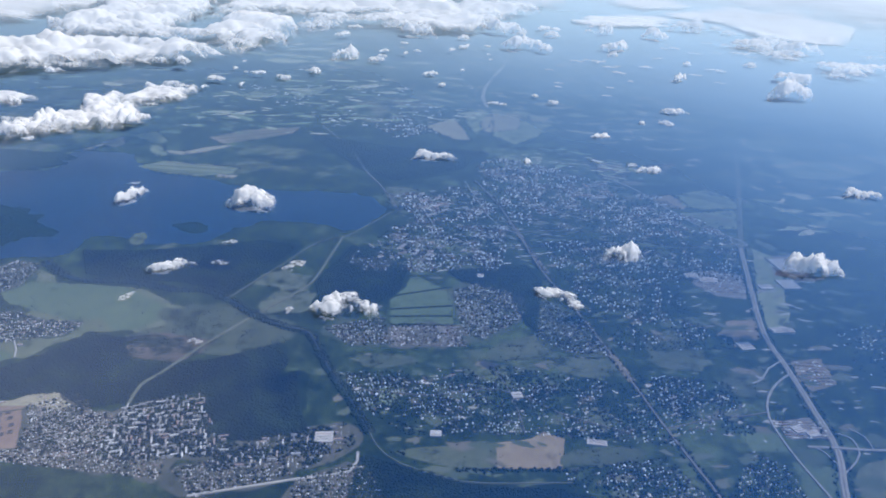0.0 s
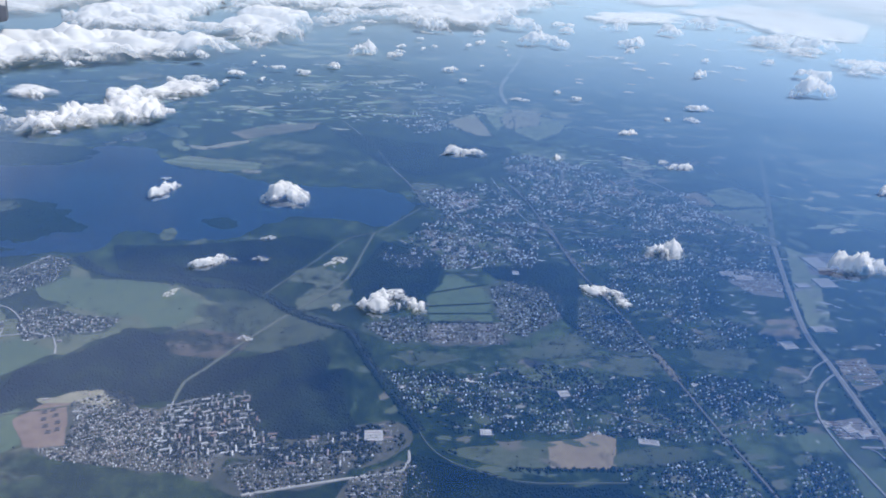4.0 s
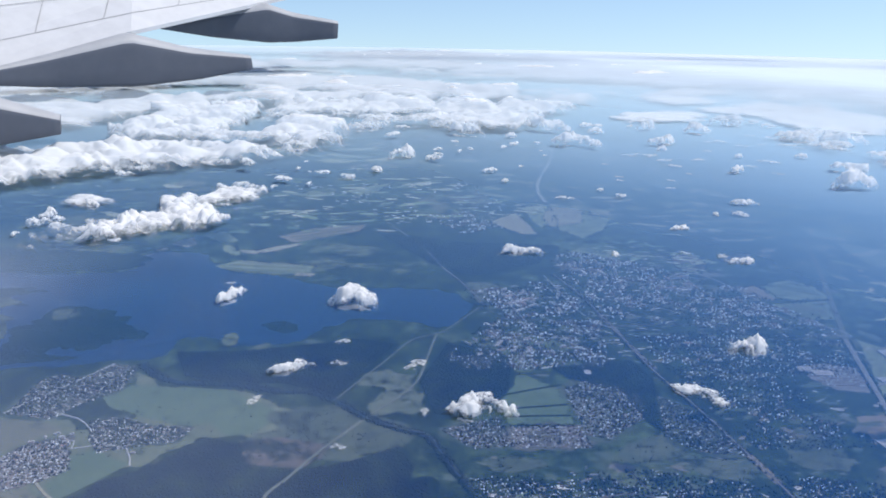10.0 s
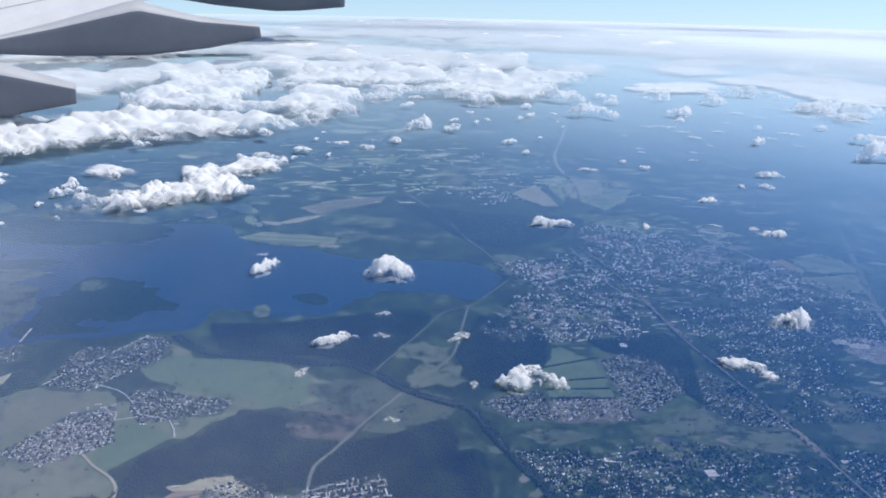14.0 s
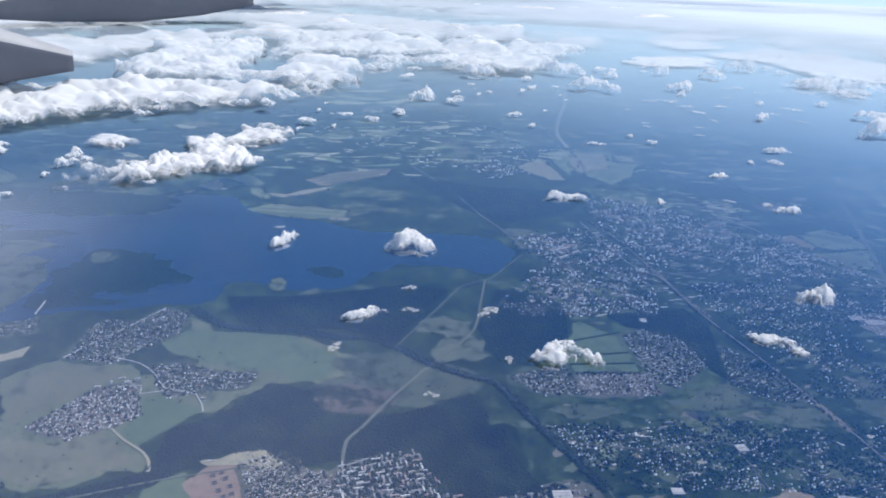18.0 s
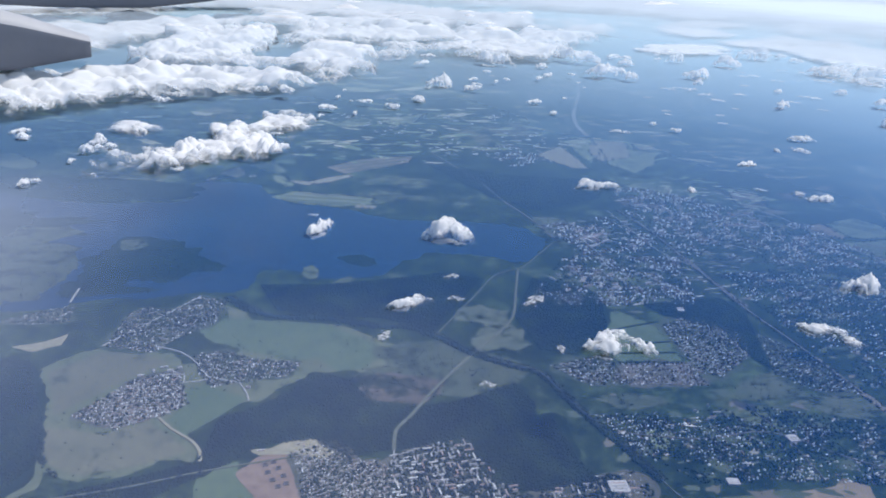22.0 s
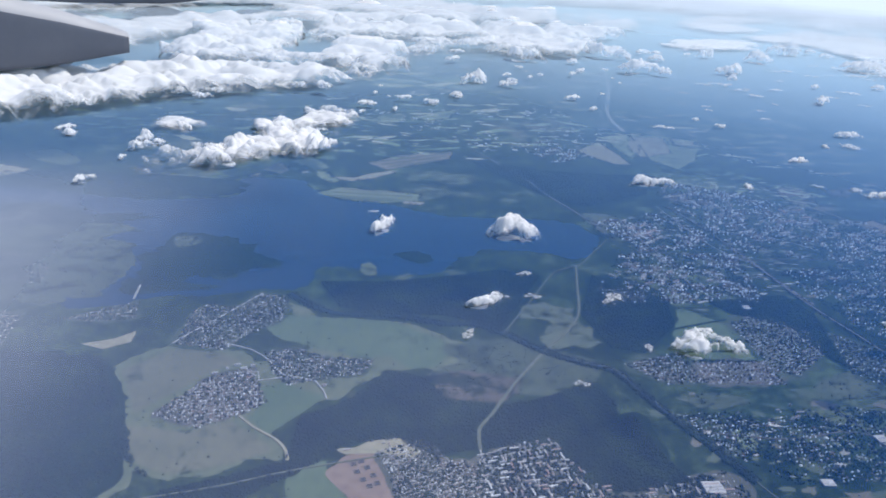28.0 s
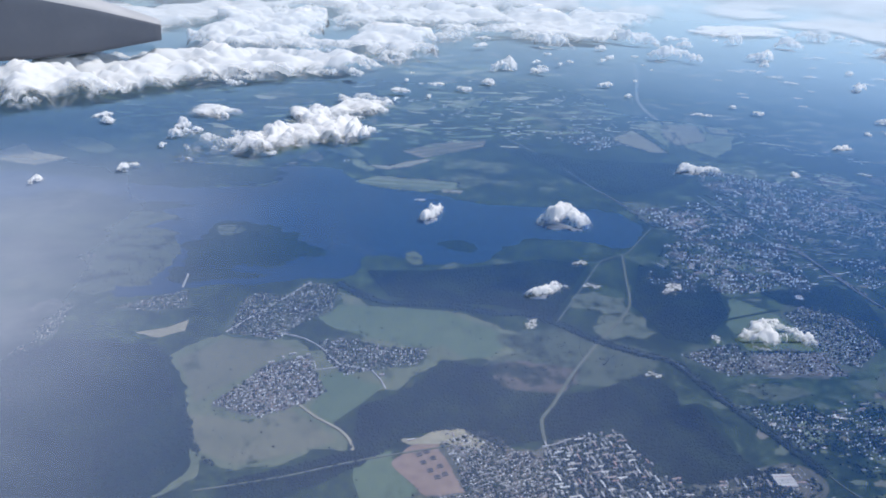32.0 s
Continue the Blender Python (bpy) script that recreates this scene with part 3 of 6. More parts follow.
def rolling(p, size, octaves, seed, heaped=False):
    """Noise of several sizes, 0 to 1; heaped: round tops with sharp valleys."""
    out, amp, total = np.zeros(len(p)), 1.0, 0.0
    c, n = math.cos(0.6), math.sin(0.6)
    q = p / size + seed * 17.3
    for _ in range(octaves):
        k = lattice(q)
        out += amp * (np.abs(2 * k - 1) if heaped else k)
        total += amp
        amp *= 0.52
        q = np.stack([q[:, 0] * c - q[:, 1] * n, q[:, 0] * n + q[:, 1] * c], 1) * 2.03 + 5.7
    return out / total


# ---- fields ----
def field(points, mat, label, rough=0.8, round_it=None, category="field"):
    round_it = mat in (WILD, GRASS, CLEAR, BROWN) if round_it is None else round_it
    rough = rough if round_it else min(rough, 0.5)
    ob = patch("field", points, mat, label, category, rough, round_it)
    near = np.mean(np.array(points, float), 0)[1] < 560
    if near and mat in (WILD, GRASS, CLEAR, BROWN, CROP):
        edge = np.array([v.co[:2] for v in ob.data.vertices])
        far = edge[rng.random(len(edge)) < 0.5] + rng.normal(0, 0.7, (1, 2))
        p = [far + rng.normal(0, 0.8, far.shape)]
        if mat is not CROP:
            size = abs(float(np.sum(edge[:, 0] * np.roll(edge[:, 1], -1) - edge[:, 1] * np.roll(edge[:, 0], -1)))) / 2
            p.append(scatter(points, int(size / (70 if mat is GRASS else 22)) + 4, 14.0))
        trees("field_bushes", np.vstack(p), "bushes and small trees on the open land", 0.42)
    elif not near:
        edge = np.array([v.co[:2] for v in ob.data.vertices])
        edge = edge[rolling(edge, 16, 3, 61) > 0.46]
        p = np.vstack([edge, edge[::2], scatter(points, 8, 30.0)])
        trees("hedge_trees", p + rng.normal(0, 1.1, p.shape), "trees and hedges along the far field", 0.75)
    return ob


def furrows(points, turn, gap, mat, label, keep=0.6):
    """Narrow strips of differing crops laid side by side within one field."""
    c, q = math.cos(turn), math.sin(turn)
    pts = np.array(points, float)
    mid = pts.mean(0)
    r = np.hypot(*(pts - mid).T).max()
    v, f = [], []
    LEVEL[0] += 0.001
    for o in np.arange(-r, r, gap):
        if rng.random() > keep:
            continue
        u = np.arange(-r, r, 2.0)
        run = u[inside(points, np.column_stack([mid[0] + u * c - o * q, mid[1] + u * q + o * c]))]
        if len(run) < 4:
            continue
        a, b = run[0] + 2 + 4 * rng.random(), run[-1] - 2 - 4 * rng.random()
        w = gap * (0.25 + 0.2 * rng.random())
        k = len(v)
        for u, h in ((a, o - w), (b, o - w * 0.8), (b, o + w), (a, o + w * 0.9)):
            v.append((mid[0] + u * c - h * q, mid[1] + u * q + h * c, LEVEL[0]))
        f.append((k, k + 1, k + 2, k + 3))
    return tagged(solid("field_strips", v, f, mat), label, "field strips", kind="stuff")


field([(-327, 360), (-302, 391), (-277, 390), (-251, 377), (-229, 390), (-249, 444), (-220, 428), (-181, 427), (-149, 405), (-135, 397), (-141, 373), (-152, 366), (-166, 377), (-181, 370), (-197, 358), (-207, 342), (-223, 336), (-235, 326), (-223, 297), (-237, 293), (-267, 280), (-297, 290), (-296, 314)], GRASS, "wide pale green meadow beside the villages", 1.3)
field([(-247, 349), (-236, 356), (-214, 344), (-222, 330), (-234, 312), (-246, 325), (-240, 338)], CROP, "green field between the two villages", 0.4, False)
field([(-296, 316), (-270, 312), (-252, 322), (-240, 312), (-228, 300), (-240, 294), (-266, 283), (-294, 292)], MEADOW_DRY, "paler mown part of the meadow", 0.5, False)
field([(-318, 362), (-300, 386), (-279, 386), (-262, 376), (-274, 362), (-286, 344), (-298, 326)], MEADOW_DRY, "pale mown part of the meadow above the village", 0.5, False)
field([(-246, 430), (-221, 429), (-188, 428), (-164, 410), (-147, 396), (-159, 377), (-173, 374), (-186, 386), (-196, 382), (-231, 394), (-245, 400), (-256, 413)], CROP, "long green crop field below the lake", 0.8, False)
field([(-142, 406), (-118, 404), (-76, 387), (-76, 371), (-98, 349), (-124, 358), (-143, 367)], WILD, "olive rough pasture crossed by the power line", 1.6)
field([(-152, 399), (-117, 408), (-111, 380), (-132, 339), (-141, 333), (-157, 352), (-166, 370), (-149, 382)], WILD, "olive rough pasture beside the crop field", 1.6)
field([(-166, 365), (-151, 374), (-135, 369), (-115, 366), (-123, 347), (-138, 340), (-153, 345), (-163, 351)], BROWN, "patch of brown marshy grass", 2.6)
field([(-109, 451), (-94, 460), (-87, 451), (-75, 454), (-77, 429), (-66, 428), (-59, 416), (-72, 402), (-84, 405), (-95, 397), (-101, 409), (-93, 429), (-101, 434), (-108, 436)], CLEAR, "pale meadow among the woods", 2.6)
field([(-221, 288), (-206, 295), (-201, 282), (-194, 270), (-202, 261), (-215, 263)], CROP, "bright green field beside the building site", 0.8)
field([(-323, 296), (-306, 301), (-288, 290), (-284, 269), (-299, 262), (-319, 274)], GRASS, "rough meadow at the wood's edge", 1.0)
field([(-349, 388), (-336, 395), (-326, 406), (-324, 393), (-336, 384)], DRY, "strip of dry pale grass", 0.8)
field([(-26, 446), (-8, 456), (14, 433), (14, 393), (-22, 392)], CROP, "green field cut by dark ditches", 0.3, False)
field([(10, 281), (30, 285), (32, 267), (12, 267), (-13, 276)], GRASS, "pale green field beside ploughed land", 0.4)
field([(32, 285), (49, 289), (55, 294), (64, 289), (60, 267), (32, 267)], SOIL, "ploughed brown field", 0.3, False)
field([(63, 280), (84, 284), (98, 281), (94, 275), (64, 270)], WILD, "narrow green field", 2.4)
field([(38, 372), (65, 383), (75, 362), (98, 358), (97, 344), (72, 345), (52, 355), (34, 354)], WILD, "long green valley meadow", 2.4)
field([(-24, 326), (-16, 329), (-13, 315), (-17, 311), (-23, 313)], FAR_FIELD, "small bright green paddock", 0.6)
field([(-35, 355), (-17, 359), (-8, 351), (-19, 344), (-31, 345)], WILD, "small green meadow", 2.4)
field([(126, 384), (145, 392), (153, 367), (140, 352), (123, 359)], WILD, "green clearing in the woods", 2.4)
field([(156, 347), (178, 357), (176, 335), (157, 324), (147, 329)], WILD, "green clearing by the highway", 2.4)
field([(237, 524), (250, 505), (231, 449), (216, 403), (200, 399), (212, 448)], FAR_FIELD, "green verge beside the highway", 0.5)
field([(148, 298), (167, 299), (166, 285), (148, 284)], CROP, "small crop field by the road", 0.4, False)
field([(199, 364), (217, 368), (214, 343), (198, 334), (195, 347)], SOIL, "dug up ground by the junction", 0.8)
field([(178, 408), (197, 412), (191, 388), (173, 378)], SOIL, "bare brown plot by the highway", 0.4, False)
field([(163, 277), (182, 274), (177, 255), (160, 248)], CROP, "field between the two roads", 0.5)
field([(192, 274), (215, 279), (203, 250), (184, 249)], GRASS, "field beside the highway", 0.5)
field([(-11, 847), (22, 893), (33, 835), (38, 797), (19, 799)], DRY, "greyish field beyond the town", 0.5, False)
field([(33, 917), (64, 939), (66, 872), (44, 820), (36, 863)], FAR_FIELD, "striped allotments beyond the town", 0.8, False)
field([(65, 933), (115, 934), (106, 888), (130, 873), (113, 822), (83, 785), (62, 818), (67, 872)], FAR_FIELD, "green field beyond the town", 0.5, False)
field([(112, 922), (138, 915), (128, 883), (110, 892)], DRY, "bright yellow field", 0.3)
field([(158, 720), (177, 741), (186, 720), (181, 685), (156, 673), (153, 695)], BROWN, "bare brown plots at the town's edge", 1.2, False)
field([(190, 631), (207, 641), (217, 613), (209, 603), (196, 607)], SOIL, "orange building plot", 0.3)
field([(212, 641), (245, 659), (259, 639), (258, 610), (223, 604), (212, 612)], FAR_FIELD, "green field by the straight road", 0.4)
field([(204, 594), (255, 606), (242, 564), (219, 562), (206, 576)], FAR_FIELD, "green field by the straight road", 0.4)
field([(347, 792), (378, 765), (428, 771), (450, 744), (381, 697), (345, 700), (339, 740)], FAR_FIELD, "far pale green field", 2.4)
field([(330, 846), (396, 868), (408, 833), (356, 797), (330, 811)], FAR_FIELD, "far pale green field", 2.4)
field([(-231, 770), (-201, 805), (-147, 824), (-150, 797), (-185, 767), (-211, 749)], SOIL, "long brown field beyond the lake", 1.0)
field([(-273, 724), (-258, 713), (-239, 706), (-220, 719), (-200, 742), (-205, 746), (-225, 732), (-241, 718), (-257, 720)], DRY, "narrow dry field on the shore", 0.6)
field([(-308, 767), (-291, 787), (-265, 751), (-273, 738), (-288, 749)], FAR_FIELD, "shore meadow beyond the lake", 0.8)
field([(-278, 736), (-266, 733), (-250, 704), (-257, 696), (-270, 711)], FAR_FIELD, "small shore meadow beyond the lake", 0.6)
field([(-266, 666), (-248, 685), (-206, 679), (-177, 672), (-177, 654), (-211, 644), (-246, 652)], FAR_FIELD, "shore meadow on the point", 1.0)
field([(-328, 734), (-316, 762), (-303, 737), (-308, 722)], DRY, "dry plot beyond the lake", 0.5)
field([(-337, 714), (-327, 722), (-323, 713), (-330, 707)], DRY, "dry plot beyond the lake", 0.4)
field([(-215, 505), (-205, 513), (-201, 494), (-210, 492)], GRASS, "green marsh between canal and lake", 1.2)
field([(-192, 483), (-179, 496), (-162, 480), (-171, 466), (-185, 470)], WILD, "green marsh between canal and lake", 1.8)
field([(-157, 504), (-141, 498), (-128, 469), (-139, 466), (-148, 486)], WILD, "green marsh between canal and lake", 1.8)
field([(-253, 964), (-235, 995), (-200, 981), (-225, 950)], FAR_FIELD, "far pale field", 0.8)
field([(-195, 992), (-161, 1034), (-134, 1058), (-149, 1000), (-173, 972)], FAR_FIELD, "far pale field", 0.8)
field([(-607, 718), (-597, 750), (-574, 726), (-531, 708), (-552, 683), (-588, 693)], DRY, "sand spit on the lake's far shore", 0.6)
field([(-566, 765), (-546, 783), (-506, 747), (-510, 726), (-544, 742)], GRASS, "wooded spit with a village", 0.6)

# Paler copy of the plot colours, brightened to offset the painted haze.
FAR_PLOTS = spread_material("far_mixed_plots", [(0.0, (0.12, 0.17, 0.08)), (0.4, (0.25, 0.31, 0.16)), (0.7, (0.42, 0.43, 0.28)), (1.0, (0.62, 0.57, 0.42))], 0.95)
PLOTS = spread_material("mixed_plots", [(0.0, (0.075, 0.1, 0.055)), (0.4, (0.095, 0.12, 0.068)), (0.7, (0.12, 0.14, 0.082)), (0.92, (0.16, 0.15, 0.105)), (1.0, (0.22, 0.2, 0.15))], 0.95)


def plots(name, poly, count, size, long, label, mat=None):
    """Many small clearings and strips of meadow, each its own island."""
    v, f = [], []
    for x, y in scatter(poly, count):
        n = int(rng.integers(9, 15))
        a = size * (0.4 + 1.2 * rng.random() ** 2)
        b = a * long * (0.3 + 0.6 * rng.random())
        turn = rng.normal(0, 0.4)
        c, q = math.cos(turn), math.sin(turn)
        LEVEL[0] += 0.00002
        k = len(v)
        for i in range(n):
            w = 0.5 + 0.8 * rng.random()
            e = math.tau * (i + 0.5 * rng.random()) / n
            u, h = a * w * math.cos(e), b * w * math.sin(e)
            v.append((x + u * c - h * q, y + u * q + h * c, LEVEL[0]))
        f.append(tuple(range(k, k + n)))
    return tagged(solid(name, v, f, mat or PLOTS), label, "clearings", kind="stuff")


URBAN = spread_material("paved_and_bare_plots", [(0.0, (0.1, 0.13, 0.07)), (0.35, (0.2, 0.21, 0.16)), (0.65, (0.36, 0.34, 0.3)), (1.0, (0.62, 0.6, 0.55))], 0.9)
plots("town_plots", [(-36, 614), (31, 644), (151, 674), (227, 534), (188, 490), (96, 512), (52, 469), (-1, 463), (-58, 478), (-28, 544)], 420, 3.0, 0.5, "paved yards and lots in the town", URBAN)
plots("town_plots", [(-45, 338), (43, 349), (100, 336), (166, 340), (155, 297), (115, 286), (-8, 288), (-31, 309)], 260, 1.8, 0.6, "yards and lots in the suburb", URBAN)
plots("town_plots", [(172, 489), (276, 528), (258, 451), (211, 377), (169, 368), (162, 428)], 90, 3.0, 0.6, "yards and lots by the highway", URBAN)
plots("town_plots", [(185, 375), (280, 422), (251, 334), (191, 263), (150, 284)], 90, 2.2, 0.6, "yards and lots by the highway", URBAN)
plots("meadow_plots", [(-60, 359), (116, 410), (283, 422), (239, 258), (-10, 226)], 230, 5, 0.8, "small clearings and gardens between the trees")
plots("meadow_plots", [(-13, 624), (454, 745), (313, 424), (81, 408), (-45, 461)], 170, 8, 0.7, "small clearings at the town's edge")
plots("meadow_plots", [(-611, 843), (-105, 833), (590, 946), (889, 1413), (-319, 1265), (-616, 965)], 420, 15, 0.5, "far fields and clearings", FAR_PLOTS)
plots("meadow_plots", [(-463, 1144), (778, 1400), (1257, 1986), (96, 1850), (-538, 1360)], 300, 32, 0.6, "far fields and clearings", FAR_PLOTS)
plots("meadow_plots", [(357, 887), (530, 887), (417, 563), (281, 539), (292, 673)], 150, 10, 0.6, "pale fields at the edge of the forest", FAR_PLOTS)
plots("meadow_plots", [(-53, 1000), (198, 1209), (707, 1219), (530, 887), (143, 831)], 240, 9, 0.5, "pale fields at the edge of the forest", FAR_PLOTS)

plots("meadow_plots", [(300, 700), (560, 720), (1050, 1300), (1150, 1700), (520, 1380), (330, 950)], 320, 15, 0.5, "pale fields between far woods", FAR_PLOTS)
plots("meadow_plots", [(-340, 770), (-100, 800), (60, 1000), (-60, 1100), (-300, 960)], 160, 8, 0.5, "small fields beyond the lake", FAR_PLOTS)

plots("field_strips", [(33, 917), (64, 939), (115, 934), (130, 873), (113, 822), (83, 785), (44, 820), (36, 863)], 90, 6.0, 0.3, "striped plots beyond the town")
plots("field_strips", [(40, 760), (140, 780), (200, 700), (180, 680), (90, 720)], 70, 7.0, 0.4, "strips of meadow at the town's edge", FAR_PLOTS)

FAR_ROOFS = spread_material("far_pale_roofs", [(0.0, (0.3, 0.3, 0.28)), (0.5, (0.55, 0.54, 0.5)), (1.0, (0.9, 0.9, 0.88))], 0.8)
for corners, count, size in (([(-240, 1122), (153, 1323), (700, 1330), (956, 1711), (76, 1581)], 500, 4.5), ([(109, 1191), (650, 1126), (454, 745), (306, 727), (143, 831)], 420, 2.6), ([(-281, 1030), (61, 1095), (49, 818), (-104, 819)], 200, 3.0), ([(-319, 1265), (819, 1470), (1301, 2055), (-38, 1861)], 260, 8.0)):
    p = scatter(corners, count, 60.0)
    v, f = [], []
    for x, y in p:
        a, b = size * (0.3 + 0.9 * rng.random() ** 2), size * (0.2 + 0.4 * rng.random())
        k = len(v)
        v += [(x - a, y - b, 0.6), (x + a, y - b, 0.6), (x + a, y + b, 0.6), (x - a, y + b, 0.6), (x - a, y - b, 0.0), (x + a, y - b, 0.0), (x + a, y + b, 0.0), (x - a, y + b, 0.0)]
        f += [(k, k + 1, k + 2, k + 3)] + [(k + i, k + 4 + i, k + 4 + (i + 1) % 4, k + (i + 1) % 4) for i in range(4)]
    tagged(solid("far_settlement", v, f, FAR_ROOFS), "far pale roofs scattered through the woods", "buildings", kind="stuff")
plots("town_greens", [(-36, 614), (31, 644), (151, 674), (227, 534), (183, 388), (107, 370), (76, 510), (52, 469), (-1, 463), (-58, 478), (-28, 544)], 150, 6.0, 0.5, "parks and meadows inside the town")
field([(65, 927), (105, 923), (93, 849), (55, 827), (50, 869)], DRY, "greyish stubble field beyond the town", 0.5, False)
field([(61, 735), (78, 750), (102, 726), (96, 707)], FAR_FIELD, "green strip field at the town's edge", 0.5, False)
field([(43, 690), (60, 707), (89, 692), (83, 672), (48, 666)], BROWN, "reddish bare plots at the town's edge", 1.0, False)
field([(205, 725), (238, 741), (221, 708), (208, 707)], BROWN, "brown clearing beside a works in the woods", 1.0)
field([(-40, 634), (-12, 627), (-13, 599), (-29, 576)], CLEAR, "pale green meadow at the town's edge", 1.0)
field([(-190, 653), (-172, 650), (-174, 641), (-190, 644)], DRY, "small dry plot on the point", 0.5, False)
furrows([(-7, 861), (29, 932), (64, 947), (60, 897), (30, 875)], -0.35, 7.0, FAR_PLOTS, "strips of pale crops beyond the town")
furrows([(-231, 770), (-201, 805), (-147, 824), (-150, 797), (-185, 767), (-211, 749)], 0.55, 5.0, PLOTS, "greener strips across the brown field", 0.45)
furrows([(-266, 666), (-248, 685), (-206, 679), (-177, 672), (-177, 654), (-211, 644), (-246, 652)], -0.1, 5.0, PLOTS, "darker strips across the shore meadow", 0.5)
furrows([(154, 732), (180, 754), (191, 726), (186, 690), (181, 676), (152, 662)], -0.5, 4.0, FAR_PLOTS, "pale strips of bare plots", 0.55)
furrows([(212, 641), (245, 659), (259, 639), (258, 610), (223, 604), (212, 612)], -0.6, 6.0, PLOTS, "darker strips across the green field", 0.45)
furrows([(204, 594), (255, 606), (242, 564), (219, 562), (206, 576)], -0.6, 6.0, PLOTS, "darker strips across the green field", 0.4)
furrows([(61, 735), (78, 750), (102, 726), (96, 707)], -0.6, 5.0, PLOTS, "green strips at the town's edge", 0.6)
plots("town_plots", [(150, 740), (190, 750), (195, 680), (150, 662), (40, 660), (45, 700)], 130, 3.2, 0.4, "bare lots and yards at the town's edge", URBAN)
plots("town_plots", [(236, 722), (256, 756), (278, 752), (266, 731)], 26, 4.0, 0.5, "pale yards of a works in the woods", URBAN)
plots("town_plots", [(-80, 890), (-10, 900), (0, 820), (-60, 830)], 70, 3.5, 0.4, "pale lots of a far village", URBAN)
plots("town_plots", [(-36, 614), (31, 644), (151, 674), (227, 534), (188, 490), (96, 512), (52, 469), (-1, 463), (-58, 478), (-28, 544)], 520, 1.9, 0.4, "small pale yards and roofs in the town", URBAN)
plots("meadow_plots", [(90, 860), (260, 1030), (420, 1000), (330, 800), (190, 780)], 110, 13, 0.28, "long pale fields among far woods", FAR_PLOTS)

# ---- woods ----
POWER_LINE = [(-64, 520), (-69, 483), (-75, 442), (-88, 416), (-101, 396), (-121, 360), (-134, 332), (-140, 321), (-140, 305)]
WOOD_RIDE = [(-280, 266), (-248, 276), (-218, 288), (-180, 300)]
DAM_ROAD = [(-32, 573), (-48, 544), (-62, 520), (-80, 508), (-100, 464), (-122, 415)]
OPEN = [(curve(POWER_LINE, 4, False), 2.2), (curve(WOOD_RIDE, 4, False), 1.2), (curve(DAM_ROAD, 4, False), 1.6), (curve(CANAL, 4, False), 4.5), (curve(CANAL_END, 4, False), 3.0), (curve(STREAM, 4, False), 1.0)]


def off_lines(p):
    for line, d in OPEN:
        gap = np.full(len(p), 1e9)
        for q in line:
            gap = np.minimum(gap, np.hypot(p[:, 0] - q[0], p[:, 1] - q[1]))
        p = p[gap > d]
    return p


def wood(points, count, label, size=1.3):
    patch("forest_floor", points, WOOD, "dark floor of the forest", "forest floor", 1.4)
    trees("forest_trees", off_lines(scatter(points, int(count * 3.6))), label, size * 0.42)


wood([(-269, 273), (-249, 281), (-223, 294), (-222, 327), (-202, 342), (-183, 370), (-166, 365), (-153, 345), (-127, 342), (-109, 348), (-81, 365), (-72, 346), (-77, 318), (-106, 312), (-141, 306), (-161, 301), (-175, 312), (-200, 307), (-209, 294), (-233, 272), (-265, 257)], 5200, "dense dark forest below the villages")
wood([(-470, 351), (-412, 371), (-381, 379), (-332, 374), (-301, 322), (-289, 294), (-296, 262), (-348, 253), (-398, 251)], 5200, "dense dark forest at the meadow's edge")
wood([(-106, 308), (-66, 336), (-59, 303), (-52, 288), (-80, 280), (-93, 282)], 2200, "dense forest beside the canal")
wood([(-56, 503), (-14, 479), (-19, 432), (-46, 397), (-63, 402), (-73, 442)], 3200, "dense forest beside the field")
wood([(-235, 479), (-196, 482), (-151, 495), (-120, 507), (-91, 500), (-123, 421), (-154, 436), (-194, 437), (-218, 443)], 4200, "marshy forest between canal and lake")
wood([(-27, 273), (-12, 268), (24, 255), (57, 255), (70, 250), (65, 235), (-32, 231)], 2200, "dense forest along the canal")
wood([(11, 466), (65, 480), (73, 454), (62, 386), (54, 406), (50, 435), (21, 450)], 2400, "dark forest at the railway")
wood([(-131, 792), (-40, 761), (52, 753), (27, 693), (-34, 652), (-67, 681)], 2600, "far dark forest beyond the lake", 1.8)

# ---- roads and tracks ----
def road(points, width, label, mat=None, category="road", z=0.55):
    return strip("road", points, width, mat or ASPHALT, label, category, z)


HIGHWAY = [(168, 218), (177, 255), (188, 286), (191, 316), (194, 358), (196, 395), (213, 465), (228, 523)]
road(HIGHWAY, 2.3, "wide pale grey highway with two carriageways")
strip("median", HIGHWAY, 0.35, TRACK, "grassy strip between the carriageways", "median", 0.62, shoulder=0.1, drop=0.08)
road([(228, 523), (244, 570), (279, 672), (320, 799)], 3.4, "straight pale cutting through the forest", MOWN)
road([(174, 233), (170, 255), (166, 285), (166, 310), (172, 327), (182, 341), (193, 351)], 0.95, "curving branch road", z=0.6)
road([(175, 288), (188, 288), (204, 287), (225, 288)], 1.2, "crossing road at the junction", z=0.9)
road([(194, 299), (199, 295), (197, 284), (188, 274), (181, 268)], 0.7, "curved slip road", z=0.7)
road([(222, 531), (234, 528), (233, 537), (211, 565), (195, 604), (174, 660), (151, 670), (113, 623)], 1.2, "road along the town's edge", z=0.6)
road([(184, 274), (182, 281), (181, 285), (178, 288)], 0.6, "curved slip road", z=0.7)
road([(201, 303), (206, 297), (205, 287)], 0.6, "curved slip road", z=0.7)
road([(194, 364), (183, 355), (176, 345), (169, 340)], 0.8, "side road to the suburb", z=0.7)
road([(212, 448), (233, 462), (250, 468), (268, 474)], 0.8, "service road of the warehouses", z=0.7)
